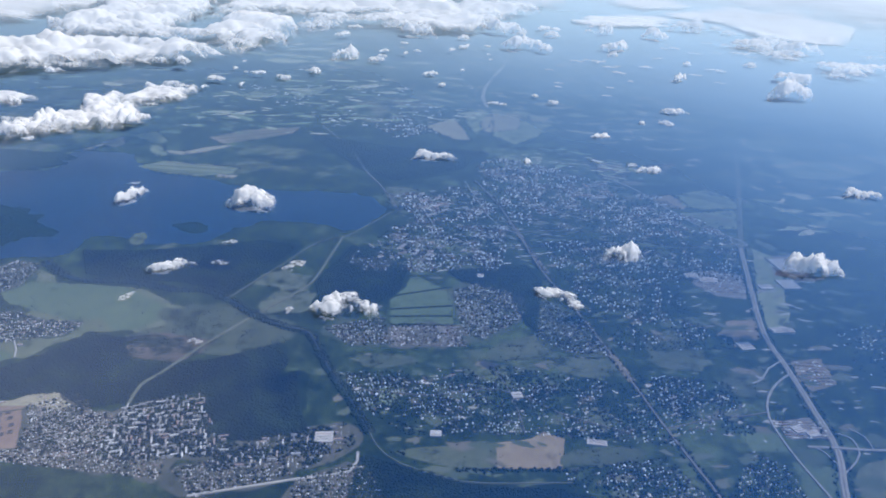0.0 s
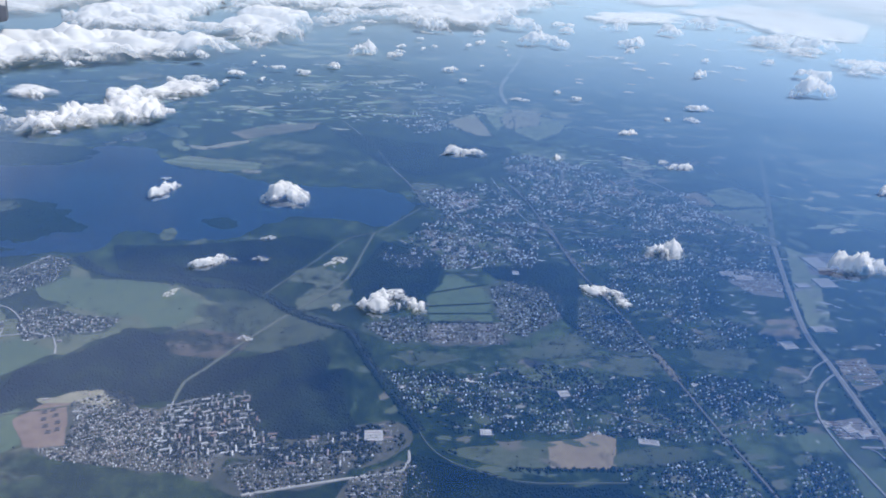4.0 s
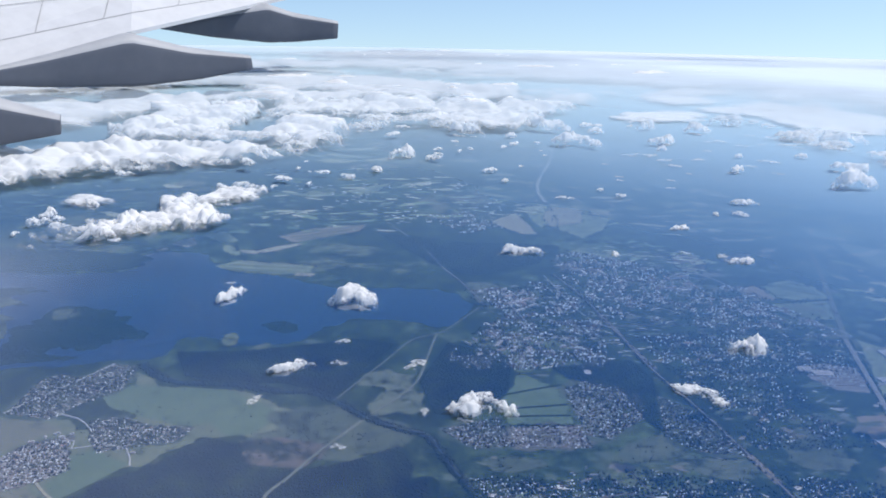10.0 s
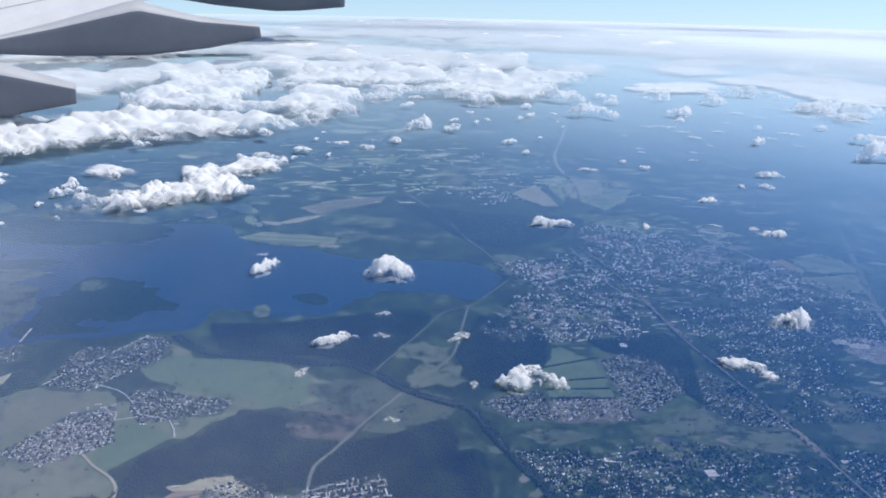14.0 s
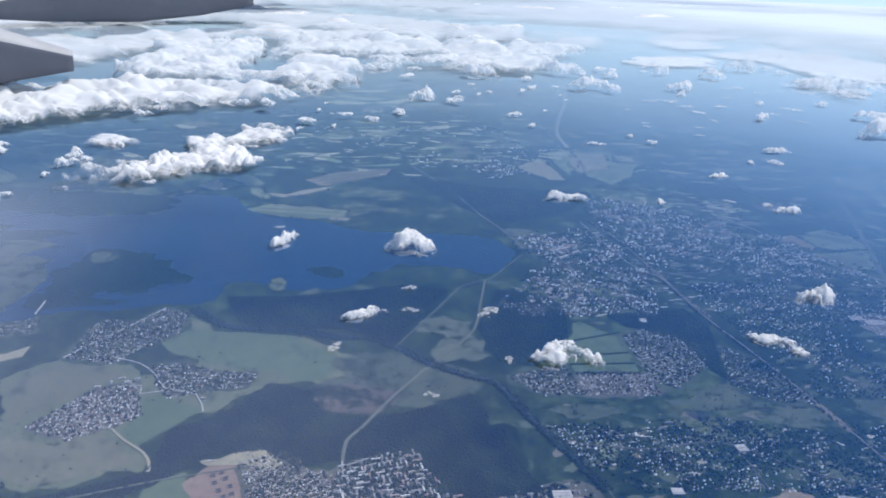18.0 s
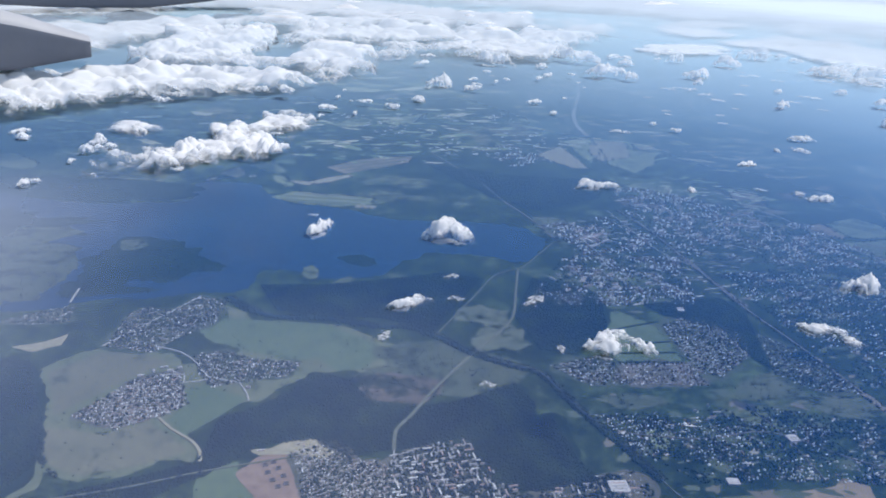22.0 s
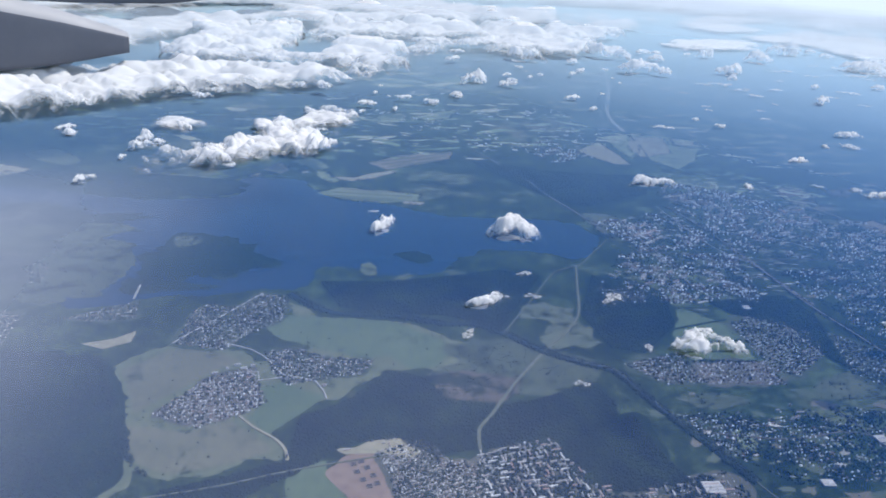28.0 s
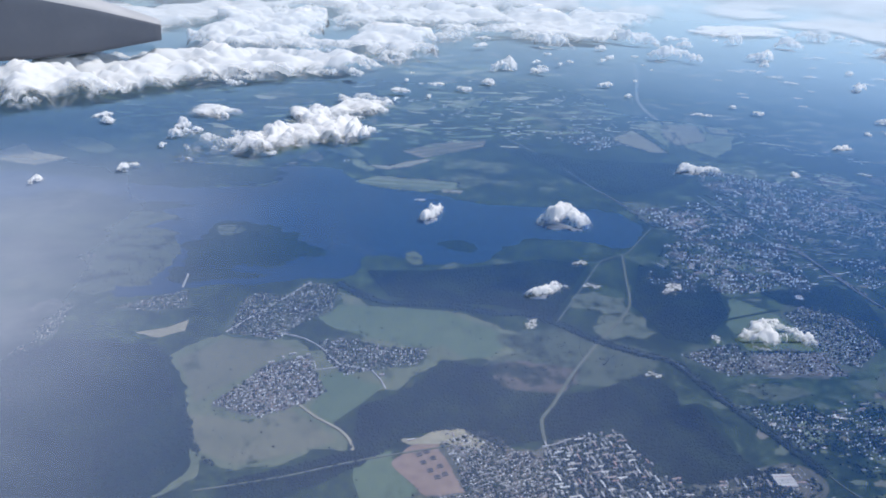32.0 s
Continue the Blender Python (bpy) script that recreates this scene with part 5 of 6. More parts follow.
def plan_grid(poly, step, edge):
    """Points over a plan outline, and how far each lies inside it."""
    p = np.array(poly, float)
    lo, hi = p.min(0) - edge, p.max(0) + edge
    nx, ny = int((hi[0] - lo[0]) / step) + 2, int((hi[1] - lo[1]) / step) + 2
    gx, gy = np.meshgrid(lo[0] + step * np.arange(nx), lo[1] + step * np.arange(ny))
    q = np.stack([gx.ravel(), gy.ravel()], 1)
    gap = np.full(len(q), 1e9)
    within = np.zeros(len(q), bool)
    for a, b in zip(p, np.roll(p, -1, 0)):
        d = b - a
        t = np.clip(((q - a) @ d) / max(d @ d, 1e-6), 0, 1)
        gap = np.minimum(gap, np.hypot(*(q - a - t[:, None] * d).T))
        cross = (a[1] > q[:, 1]) != (b[1] > q[:, 1])
        within ^= cross & (q[:, 0] < a[0] + (q[:, 1] - a[1]) / (d[1] if abs(d[1]) > 1e-9 else 1e-9) * d[0])
    idx = np.arange(nx * ny).reshape(ny, nx)
    f = np.stack([idx[:-1, :-1], idx[:-1, 1:], idx[1:, 1:], idx[1:, :-1]], -1).reshape(-1, 4)
    return q, np.where(within, gap, -gap), f


def laid(name, q, z, f, dens, mat):
    """One sheet of vapour over the faces that hold any."""
    f = f[dens[f].max(1) > 0]
    used = np.unique(f)
    back = np.zeros(len(q), int)
    back[used] = np.arange(len(used))
    ob = many(name, np.column_stack([q, z])[used], back[f], mat, None, True)
    at = ob.data.attributes.new("cover", "FLOAT", "POINT")
    at.data.foreach_set("value", np.asarray(dens[used], dtype=np.float32))
    return ob


def cloud_layer(poly, z, step, edge, mat, label, bias=0.0):
    """A wide thin layer of cloud over part of the land, dissolving towards its edge."""
    q, gap, f = plan_grid(poly, step, edge)
    dens = np.clip(gap / edge * 0.5 + 0.5, 0, 1) + bias
    dens[dens <= bias] = 0
    zz = z + 4 * np.sin(q[:, 0] / 130 + 1) * np.sin(q[:, 1] / 90)
    return tagged(laid("cloud_layer", q, zz, f, dens, mat), label, "clouds", kind="stuff")


def bank(poly, z, step, edge, tall, size, label, seed, gaps=0.0, mat=None, lean=0.5):
    """A bank of cloud seen from above: heaped domes that run together, with soft holes and a dissolving edge."""
    q, gap, f = plan_grid(poly, step, edge)
    away = np.stack([rolling(q, size * 2.2, 3, seed + 3), rolling(q, size * 2.2, 3, seed + 4)], 1) - 0.5
    w = (q + away * size * 1.6) * np.array([lean, 1.0])
    wide = rolling(w, size * 3.5, 4, seed)
    domes = rolling(w, size, 4, seed + 1, True)
    dens = np.clip(gap / edge * 0.5 + 0.5, 0, 1) * 1.1 + (wide - 0.5) * 4.4 + (domes - 0.3) * 0.9 - 0.3 - gaps
    dens = np.where((gap > -edge) & (dens > 0.06), np.clip(dens, 0, 1.2), 0)
    full = np.clip(dens / 0.9, 0, 1)
    zz = z + tall * full * full * (3 - 2 * full) * (0.2 + 1.7 * domes) * (0.3 + 1.4 * wide)
    return tagged(laid("cloud_bank", q, zz, f, dens, mat or BANK), label, "clouds", kind="stuff")


def cumulus(seed, lobes=4, height=0.5, n=66, torn=1.0, mat=None):
    """A heaped cloud about one unit long: billowing top, flatter underside, edges that thin out to shreds."""
    g = np.random.default_rng(seed)
    u = np.linspace(-0.8, 0.8, n)
    gx, gy = np.meshgrid(u, u)
    q = np.stack([gx.ravel(), gy.ravel()], 1)
    away = np.stack([rolling(q, 0.3, 5, seed + 3), rolling(q, 0.3, 5, seed + 4)], 1) - 0.5
    w = q + away * 0.3 * torn
    domes = []
    for k in range(lobes):
        x = -0.3 + 0.6 * (k + 0.5) / lobes + g.normal(0, 0.03)
        y, r = g.normal(0, 0.1), (0.13 + 0.12 * g.random()) * (1.15 - abs(x))
        domes.append((x, y, 0.0, r))
        for _ in range(11):
            a, d = math.tau * g.random(), r * math.sqrt(g.random())
            domes.append((x + d * math.cos(a), y + d * math.sin(a), 0.75 * math.sqrt(max(r * r - d * d, 0.0)), r * (0.25 + 0.35 * g.random())))
    body = np.zeros(len(q))
    for x, y, h, r in domes:
        cap = np.clip(1 - ((w[:, 0] - x) ** 2 + (w[:, 1] - y) ** 2) / (r * r), 0, 1)
        body += ((h * np.clip(cap * 3, 0, 1) + r * cap) / 0.3) ** 5
    body = 0.3 * body ** 0.2
    rough = rolling(w, 0.09, 4, seed + 1, True)
    wide = rolling(q, 0.2, 4, seed)
    dens = body / 0.24 * (0.25 + 1.5 * wide * torn) - 0.08
    halo = np.exp(-((q[:, 0] / 0.46) ** 2 + (q[:, 1] / 0.3) ** 2) ** 2)
    dens = np.maximum(dens, halo * (0.12 + 1.5 * (wide - 0.45) * torn))
    dens *= np.clip((0.78 - np.hypot(q[:, 0], q[:, 1])) / 0.2, 0, 1)
    dens = np.where(dens < 0.1, 0, np.clip(dens, 0, 1.1))
    top = height / 0.34 * (body * (0.8 + 0.5 * rough) + 0.012 * rough * np.clip(dens, 0, 1))
    low = -0.02 * np.clip(dens, 0, 1)
    idx = np.arange(n * n).reshape(n, n)
    f = np.stack([idx[:-1, :-1], idx[:-1, 1:], idx[1:, 1:], idx[1:, :-1]], -1).reshape(-1, 4)
    f = f[dens[f].max(1) > 0]
    under = f[dens[f].min(1) > (0.95 if mat is None else 9.0)]
    v = np.vstack([np.column_stack([q, top]), np.column_stack([q, low - 0.004])])
    f = np.vstack([f, under[:, ::-1] + n * n])
    used = np.unique(f)
    back = np.zeros(len(v), int)
    back[used] = np.arange(len(used))
    ob = many("cumulus_cloud", v[used], back[f], mat or PUFF, None, True)
    at = ob.data.attributes.new("cover", "FLOAT", "POINT")
    at.data.foreach_set("value", (np.concatenate([dens * 1.2, dens * 1.1])[used]).astype(np.float32))
    me = ob.data
    bpy.data.objects.remove(ob)
    return me


SHAPES = [cumulus(40 + i, 3 + i % 3, 0.24 + 0.03 * (i % 4), 84) for i in range(7)]
SMALL = [cumulus(90 + i, 2 + i % 2, 0.24, 52, 1.2) for i in range(5)]
SHREDS = [cumulus(150 + i, 3, 0.16, 60, 1.7, SHRED) for i in range(4)]
TINY = [cumulus(120 + i, 3, 0.22, 34, 1.3) for i in range(5)]


def cloud(x, y, z, w, me, label, turn=0.0, depth=1.0, tall=1.0):
    ob = new("cumulus_cloud", me)
    ob.matrix_basis = pose(x, y, z, 0, 0, turn)
    ob.scale = (w, w * depth, w * tall)
    return tagged(ob, label, "cloud", "fair weather clouds")


def wisp_cloud(x, y, z, w, turn, depth):
    ob = thin_sheet("cloud_wisp", *DISC, WISP)
    ob.matrix_basis = pose(x, y, z, 0, 0, turn)
    ob.scale = (w, w * depth, w * 2)
    return tagged(ob, "faint white shred of dissolving cloud", "cloud", "cloud shreds")


NEAR = zip([(-196, 473), (-114, 467), (-136, 368), (-39, 331), (-2, 584), (68, 348), (109, 402), (213, 391), (395, 866), (241, 772), (164, 570), (307, 527), (147, 669), (250, 1123), (-269, 727)], (26, 34, 22, 26, 34, 24, 24, 30, 58, 26, 24, 26, 15, 22, 12), (70, 10, 30, 15, 10, -35, 5, 0, 20, 0, 0, 10, 20, 40, 10), (0.7, 0.8, 0.5, 0.95, 0.5, 0.6, 0.8, 0.9, 0.6, 0.6, 0.6, 0.7, 0.6, 0.8, 0.7), (1.1, 1.2, 0.8, 1.0, 0.8, 0.55, 1.1, 1.7, 1.2, 0.8, 0.6, 1.0, 0.9, 1.0, 0.8))
for i, ((x, y), w, turn, depth, tall) in enumerate(NEAR):
    cloud(x, y, 41.4, w * 1.3, SHAPES[(i + 2) % 7 if i == 3 else i % 7], "small white fair-weather cloud with a flat base", turn, depth, tall * 0.95)

for i, (x, y) in enumerate([(-101, 293), (-114, 405), (-493, 700), (150, 672), (198, 726), (73, 585), (-411, 674), (-395, 711)]):
    w = (10, 10, 22, 16, 14, 12, 30, 34)[i]
    cloud(x, y, 41.5, w * 1.15, (SHREDS * 2 if i < 2 else SMALL)[i % 5], "white ragged cloud over the land", 20 * i, 0.7, 0.9)
for i, (x, y) in enumerate([(-112, 375), (-73, 377), (154, 582), (130, 592), (-204, 500), (-146, 333), (222, 733), (59, 782), (-261, 585), (-67, 326)]):
    cloud(x, y, 41.8, (15, 20, 17, 17, 12, 14, 32, 34, 9, 10)[i], SHREDS[i % 4], "faint white shred of dissolving cloud", 50 * i, 0.7, 0.5)

for x, y in scatter([(-235, 930), (124, 1143), (694, 1320), (878, 1657), (58, 1373), (-230, 1067)], 130, 160.0):
    wisp_cloud(x, y, 46 + 3 * rng.random(), 18 + 34 * rng.random() ** 2, 180 * rng.random(), 0.4)
# small far clouds along the way to the long road
FAR_SMALL = [(115, 1299, 70), (135, 1141, 55), (185, 1290, 28), (278, 1341, 38), (266, 1170, 44), (361, 1311, 45), (442, 1420, 60), (511, 1401, 26), (339, 1064, 14), (292, 950, 28), (-28, 1236, 55), (493, 1235, 50), (549, 1206, 66), (39, 1222, 22), (36, 1132, 16), (427, 1070, 18), (439, 963, 40), (257, 1371, 14), (-118, 1012, 38), (-80, 998, 20), (-143, 911, 18), (-172, 864, 16), (-9, 921, 18), (6, 862, 10), (-27, 1285, 45), (105, 822, 8), (120, 792, 10)]
for i, (x, y, w) in enumerate(FAR_SMALL):
    cloud(x, y, 43.5, w * 1.45, (SHAPES + SMALL)[(i * 5) % 12] if w > 25 else SMALL[i % 5], "far small white cloud", 25 * (i % 5) - 40, 0.8, 1.0)
for poly, count, w0 in (([(571, 1694), (1454, 2710), (549, 1055), (401, 1086)], 28, 46), ([(-282, 850), (-243, 970), (-196, 860), (-225, 738)], 8, 16), ([(-232, 1309), (164, 1416), (506, 1681), (420, 1416), (45, 1196), (-170, 1089)], 10, 34), ([(-170, 860), (40, 930), (120, 1130), (-60, 1180)], 14, 15)):
    for x, y in scatter(poly, count):
        cloud(x, y, 44 + 4 * rng.random(), w0 * (0.6 + 0.9 * rng.random()), (SMALL + TINY)[int(rng.integers(0, 10))], "far small white cloud", 360 * rng.random(), 0.7, 0.8)
for x, y in scatter([(60, 900), (300, 1250), (620, 1330), (440, 880), (200, 820)], 34):
    cloud(x, y, 43, 14 + 26 * rng.random(), SHREDS[int(rng.integers(0, 4))], "faint white streak of dissolving cloud", rng.normal(0, 25), 0.5, 0.4)



for i, ((x, y), w) in enumerate(zip([(-269, 755), (-410, 545), (-479, 674), (-401, 636), (-407, 605), (-394, 655), (-455, 508), (-291, 793), (-319, 591), (-322, 722)], (34, 22, 34, 34, 22, 26, 20, 26, 14, 40))):
    cloud(x, y, 43, w * (0.62, 0.85, 0.7, 0.95, 0.55)[i % 5], (SHAPES + SMALL)[(i * 5) % 12], "heaped white cloud at the edge of the bank", 73 * i, 0.8, (0.8, 1.0, 0.9)[i % 3])

bank([(-402, 540), (-378, 542), (-345, 580), (-322, 612), (-334, 646), (-362, 618), (-385, 580)], 42, 1.5, 18, 9, 15, "long ragged heap of cloud before the bank", 21, 0.05, CHAIN, 0.9)
bank([(-322, 608), (-300, 612), (-268, 640), (-262, 668), (-290, 690), (-302, 665), (-318, 640)], 42, 1.5, 18, 9, 15, "ragged heap of cloud before the bank", 22, -0.1, CHAIN, 0.9)
bank([(-270, 690), (-252, 745), (-262, 790), (-300, 800), (-318, 740), (-300, 690)], 42, 1.8, 18, 6, 17, "thin ragged cloud before the bank", 23, 0.0, CHAIN, 0.9)
BANK_FRONT = [(-545, 670), (-500, 770), (-400, 830), (-310, 875), (-262, 930), (-300, 985), (-380, 930), (-470, 900), (-560, 830), (-640, 800)]
for x, y in scatter(BANK_FRONT, 26):
    k = rolling(np.array([(x, y)]), 60, 3, 2)[0]
    cloud(x, y, 47 + 5 * k, 16 + 50 * k * rng.random(), SHAPES[int(rng.integers(0, 7))], "white dome of cloud in the bank", 360 * rng.random(), 0.8, 0.7 + 0.4 * rng.random())
BANK_MAIN = [(-562, 660), (-510, 788), (-462, 808), (-388, 849), (-307, 894), (-255, 960), (-224, 1033), (-220, 1172), (-259, 1246), (-340, 1167), (-387, 1123), (-406, 1251), (-434, 1508), (-493, 1609), (-546, 1487), (-562, 1255), (-497, 983), (-546, 925), (-671, 808)]
BANK_MID = [(-213, 1173), (-136, 1294), (33, 1291), (110, 1400), (190, 1560), (262, 1760), (91, 1810), (-164, 1728), (-353, 1545), (-399, 1329), (-337, 1193), (-264, 1274)]
BANK_BEHIND = [(-748, 869), (-612, 1114), (-576, 1268), (-560, 1527), (-488, 1634), (-357, 1566), (-166, 1754), (93, 1839), (108, 2035), (-331, 2035), (-796, 2109), (-1054, 1265)]
BANK_LONG = [(-491, 1968), (-305, 1846), (99, 1908), (285, 1802), (562, 2196), (818, 2638), (799, 3323), (485, 2904), (111, 3333), (-351, 4575), (-775, 3475)]
bank(BANK_MAIN, 43, 2.6, 22, 19, 34, "thick white cloud bank of heaped domes", 1, -0.1)
bank([(-422, 704), (-404, 785), (-337, 845), (-276, 852), (-280, 797), (-350, 749), (-389, 679)], 43, 2.0, 14, 5, 22, "thin white sheet of cloud", 2, 0.05)
bank(BANK_MID, 43, 3.6, 30, 18, 44, "white cloud bank with ragged edges", 3)
bank(BANK_BEHIND, 43, 6.0, 50, 19, 60, "white cloud layer with blue gaps", 4, -0.15, BANK_FAR)
bank(BANK_LONG, 43, 10.0, 80, 19, 90, "long white cloud layer reaching far out", 5, -0.15, BANK_FAR)
bank([(-1099, 1324), (-773, 2046), (-499, 2003), (-754, 3373), (-1060, 2868), (-1319, 1609)], 43, 10.0, 80, 19, 80, "far white cloud layer", 6, -0.1, BANK_FAR)
bank([(-1236, 2799), (-610, 4090), (465, 3474), (2013, 3184), (2790, 4396), (577, 4238), (-676, 4575), (-1477, 3374)], 43, 22.0, 200, 20, 170, "far cloud layer along the horizon", 7, 0.1, BANK_FAR)
bank([(492, 1677), (668, 1850), (799, 1780), (768, 1547), (659, 1351), (591, 1378), (588, 1580)], 42.5, 4.0, 36, 5, 110, "broad smooth lens of white cloud", 8, -0.5, LENS)
bank([(273, 1515), (395, 1652), (485, 1654), (404, 1489), (282, 1446)], 42.5, 4.0, 26, 4, 90, "small smooth lens of white cloud", 13, -0.4, LENS)
bank([(425, 1990), (702, 2405), (713, 2234), (564, 1903), (446, 1743)], 42.5, 5.0, 36, 6, 90, "smooth lens of white cloud", 14, -0.4, LENS)
bank([(463, 1218), (528, 1267), (533, 1129), (639, 1171), (659, 1069), (534, 987), (477, 1047), (437, 1116)], 44, 3.0, 30, 10, 30, "ridge of white cloud", 9, 0.15)
bank([(692, 1918), (1029, 2399), (945, 2138), (735, 1855)], 44, 6.0, 40, 12, 40, "white cloud patch", 10, 0.0)
bank([(908, 1964), (1454, 2710), (1765, 2797), (969, 1554), (789, 1552)], 44, 8.0, 60, 14, 50, "white cloud patch", 11, 0.1)
bank([(255, 1459), (382, 1539), (377, 1444), (260, 1342)], 46, 4.0, 30, 5, 60, "thin white cloud", 12, -0.1)
CIRRUS = thin_cloud_material("cirrus", 520, 0.7, 0.6)
cloud_layer([(-3600, 2900), (-2000, 2950), (600, 3000), (3400, 2400), (3900, 2800), (2500, 3900), (0, 4600), (-2500, 3900)], 470, 120, 300, CIRRUS, "faint streaks of high cirrus near the horizon", 0.25)

# ---- aircraft wing ----
PAINT = plain_material("wing_paint", (0.5, 0.5, 0.51), (0.56, 0.56, 0.57), 40, 0.5, 0.35)
# One grey paint in shade and in sun, painted as two colours.
FAIRING_SHADED = plain_material("fairing_shaded_side", (0.085, 0.095, 0.12), (0.1, 0.11, 0.135), 40, 0.6, 0.3)
FAIRING_SUNLIT = plain_material("fairing_sunlit_top", (0.36, 0.36, 0.37), (0.42, 0.42, 0.43), 40, 0.55, 0.3)
SEAM = plain_material("panel_seam", (0.26, 0.26, 0.27), (0.34, 0.34, 0.35), 20, 0.7)
wing = tagged(new("aircraft_wing"), "pale grey airliner wing with flap track fairings", "wing")


def fairing(tops, lows, thick):
    """A canoe-shaped flap fairing: a top line, a keel line and a rounded section between them."""
    n = 30
    tp, lw = np.array(tops), np.array(lows)
    s = np.linspace(0, 1, n)
    k = np.linspace(0, 1, len(tp))
    a = np.stack([np.interp(s, k, tp[:, i]) for i in range(3)], 1)
    b = np.stack([np.interp(s, np.linspace(0, 1, len(lw)), lw[:, i]) for i in range(3)], 1)
    away = np.array([-0.42, 0.9, 0.0])
    half = [(0.1, -1.0), (0.02, -0.96), (0.0, -0.85), (0.0, -0.3), (0.0, 0.4), (0.01, 0.64), (0.04, 0.77), (0.1, 0.87), (0.2, 0.94), (0.34, 0.98), (0.5, 1.0)]
    section = half + [(1.0 - u, h) for u, h in half[-2::-1]]
    ring = len(section)
    v, f = [], []
    for i in range(n):
        wide = thick * min(1.0, 0.25 + 2.2 * s[i] ** 0.7) * (1.0 - 0.3 * s[i] ** 3)
        for u, h in section:
            v.append((a[i] + b[i]) / 2 + (a[i] - b[i]) / 2 * h + away * wide * u)
        if i:
            f += [((i - 1) * ring + j, (i - 1) * ring + (j + 1) % ring, i * ring + (j + 1) % ring, i * ring + j) for j in range(ring)]
    f += [tuple(range(ring)), tuple(range((n - 1) * ring, n * ring))[::-1]]
    ob = solid("flap_fairing", v, f, FAIRING_SHADED, wing, True)
    bm = bmesh.new()
    bm.from_mesh(ob.data)
    bmesh.ops.recalc_face_normals(bm, faces=bm.faces)
    bm.to_mesh(ob.data)
    bm.free()
    # Rounded top gets the sunlit colour, the rest the shaded one.
    ob.data.materials.append(FAIRING_SUNLIT)
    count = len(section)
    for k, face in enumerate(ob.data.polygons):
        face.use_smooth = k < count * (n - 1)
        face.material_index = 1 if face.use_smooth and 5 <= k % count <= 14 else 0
    ob["label"] = "grey flap fairing with shaded side and sunlit top painted in"
    return ob


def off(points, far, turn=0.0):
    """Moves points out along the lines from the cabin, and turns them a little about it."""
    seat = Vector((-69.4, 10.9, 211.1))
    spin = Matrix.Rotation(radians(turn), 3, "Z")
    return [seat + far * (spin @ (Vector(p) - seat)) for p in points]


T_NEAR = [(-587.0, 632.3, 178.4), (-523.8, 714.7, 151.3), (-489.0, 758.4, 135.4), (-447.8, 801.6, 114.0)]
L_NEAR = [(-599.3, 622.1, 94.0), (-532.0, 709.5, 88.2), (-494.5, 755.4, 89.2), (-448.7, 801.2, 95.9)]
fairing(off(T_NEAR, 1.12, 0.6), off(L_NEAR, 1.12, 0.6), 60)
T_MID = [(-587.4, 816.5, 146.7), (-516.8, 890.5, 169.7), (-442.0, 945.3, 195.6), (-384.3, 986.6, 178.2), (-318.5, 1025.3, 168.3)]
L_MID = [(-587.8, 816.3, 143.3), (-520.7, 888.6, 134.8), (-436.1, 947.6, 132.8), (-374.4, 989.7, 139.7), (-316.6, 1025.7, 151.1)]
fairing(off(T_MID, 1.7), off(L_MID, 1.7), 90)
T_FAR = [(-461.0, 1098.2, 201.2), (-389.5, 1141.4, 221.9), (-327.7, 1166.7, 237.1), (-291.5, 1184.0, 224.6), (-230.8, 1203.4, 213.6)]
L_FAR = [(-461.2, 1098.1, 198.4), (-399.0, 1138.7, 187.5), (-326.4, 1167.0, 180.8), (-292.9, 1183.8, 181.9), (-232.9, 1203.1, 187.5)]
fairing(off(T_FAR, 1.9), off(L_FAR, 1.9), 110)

# the wing's upper skin, trailing edge and lower skin
EDGE = [(-627.6, 630.6, 169.2), (-566.1, 841.2, 151.8), (-446.2, 965.1, 196.7), (-330.8, 1181.4, 239.0), (-244.9, 1302.4, 267.4)]
BACK = [(-678.3, 705.9, 224.7), (-600.4, 925.3, 235.7), (-472.8, 1051.3, 258.5), (-343.7, 1250.2, 279.6), (-250.8, 1352.1, 293.5)]

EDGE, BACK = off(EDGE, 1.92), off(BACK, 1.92)


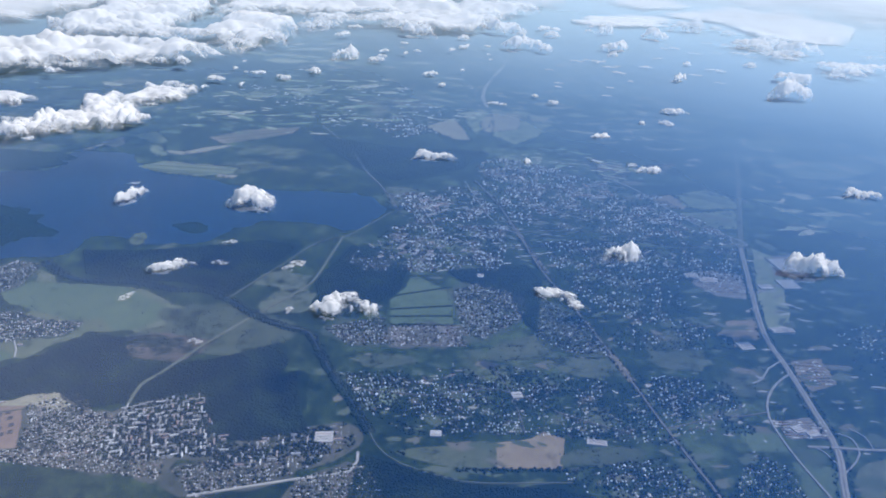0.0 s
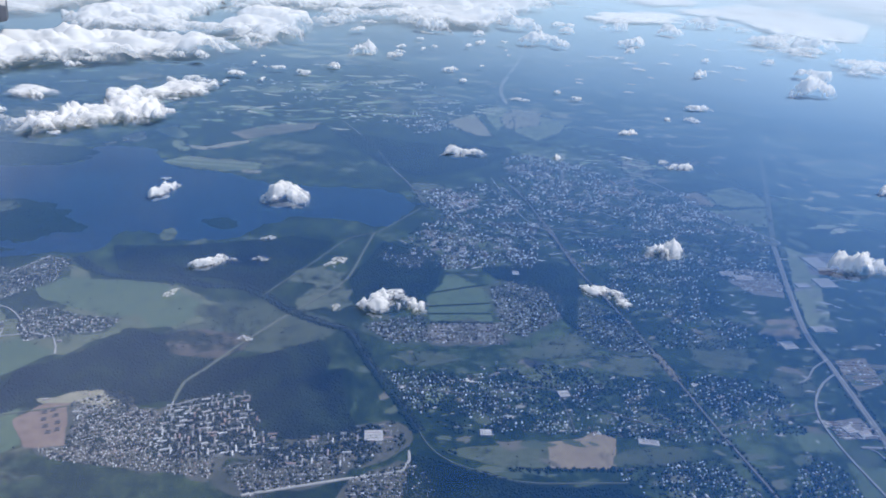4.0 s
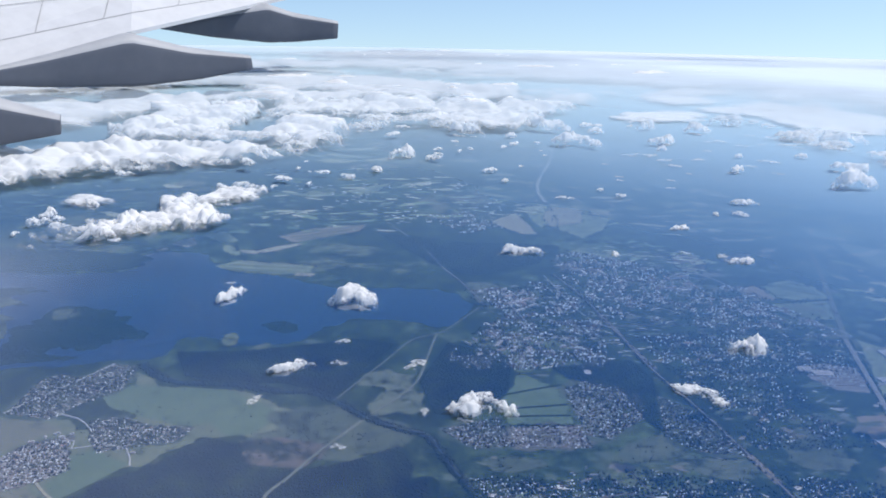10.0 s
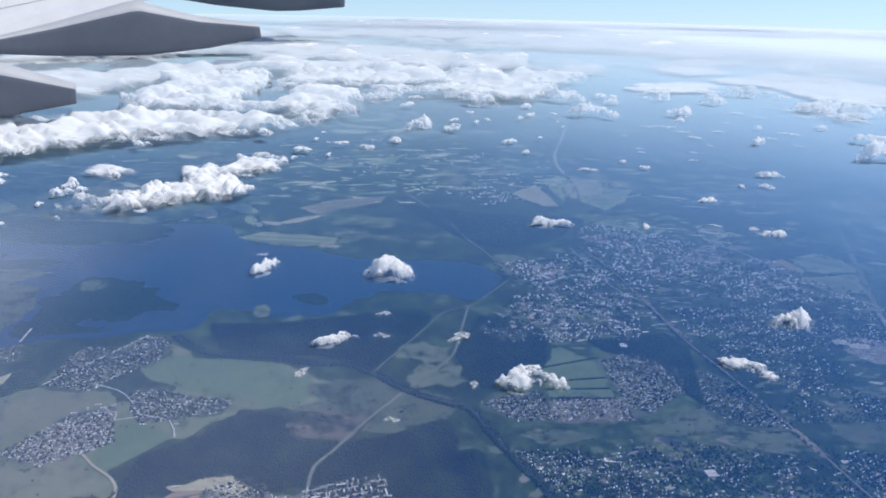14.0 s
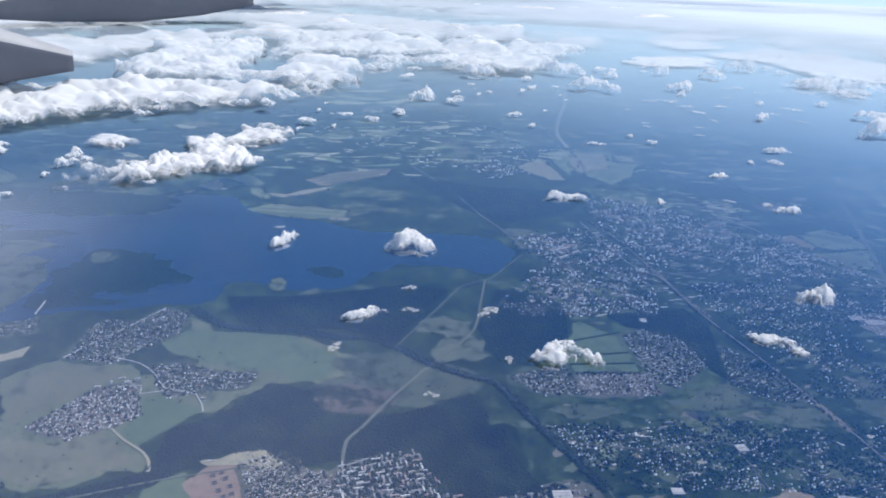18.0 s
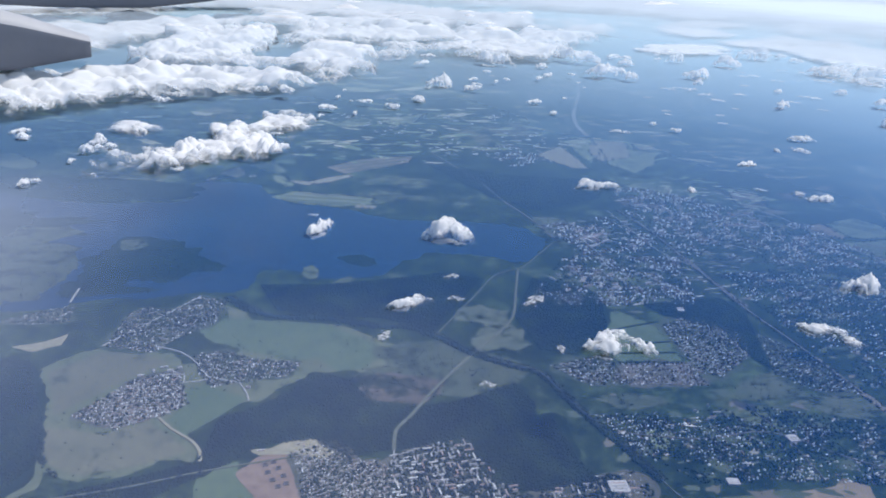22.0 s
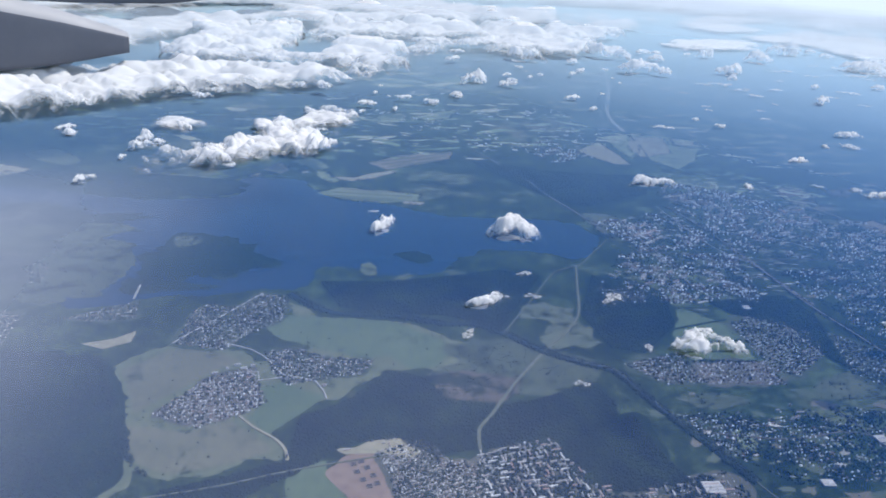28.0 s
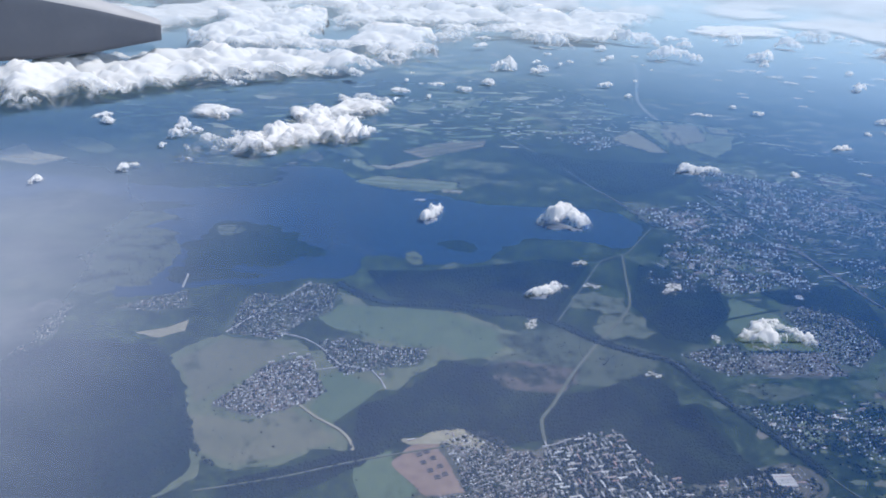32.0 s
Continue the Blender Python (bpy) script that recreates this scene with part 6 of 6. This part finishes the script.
def skin(front, rear, lift, drop, name, mat):
    v, f = [], []
    n = len(front)
    for (a, b) in zip(front, rear):
        a, b = Vector(a), Vector(b)
        for t in (0.0, 0.1, 0.35, 0.7, 1.0):
            v.append(a.lerp(b, t) + Vector((0, 0, lift * math.sin(math.pi * min(1, t * 0.8)))))
    f = [(i * 5 + j, (i + 1) * 5 + j, (i + 1) * 5 + j + 1, i * 5 + j + 1) for i in range(n - 1) for j in range(4)]
    k = len(v)
    low = [Vector(p) - Vector((0, 0, drop)) for p in v]
    f2 = [tuple(q + k for q in quad)[::-1] for quad in f]
    side = [(i * 5, i * 5 + k, (i + 1) * 5 + k, (i + 1) * 5) for i in range(n - 1)]
    side += [(i * 5 + 4, (i + 1) * 5 + 4, (i + 1) * 5 + 4 + k, i * 5 + 4 + k) for i in range(n - 1)]
    side += [(j, j + 1, j + 1 + k, j + k) for j in range(4)] + [((n - 1) * 5 + j + 1, (n - 1) * 5 + j, (n - 1) * 5 + j + k, (n - 1) * 5 + j + 1 + k) for j in range(4)]
    return solid(name, v + low, f + f2 + side, mat, wing)


skin(EDGE, BACK, 0.0, 9.0, "wing_skin", PAINT)


def seam(a, b, wide):
    """A thin joint between two skin panels, a little proud of the wing."""
    a, b = Vector(a), Vector(b)
    side = (b - a).cross(Vector((0.35, -0.75, 0.55))).normalized() * wide
    lift = Vector((0, -0.4, 0.6))
    solid("panel_seam", [a - side + lift, a + side + lift, b + side + lift, b - side + lift], [(0, 1, 2, 3)], SEAM, wing)


def on_wing(k, t):
    i = min(int(k), len(EDGE) - 2)
    return Vector(EDGE[i]).lerp(Vector(EDGE[i + 1]), k - i).lerp(Vector(BACK[i]).lerp(Vector(BACK[i + 1]), k - i), t)


for k in range(16):
    seam(on_wing(k / 4, 0.34), on_wing(k / 4 + 0.25, 0.34), 0.9)
    seam(on_wing(k / 4, 0.8), on_wing(k / 4 + 0.25, 0.8), 0.7)
for k in (0.4, 0.9, 1.35, 1.8, 2.3, 2.9):
    seam(on_wing(k, 0.34), on_wing(k + 0.06, 0.98), 0.8)
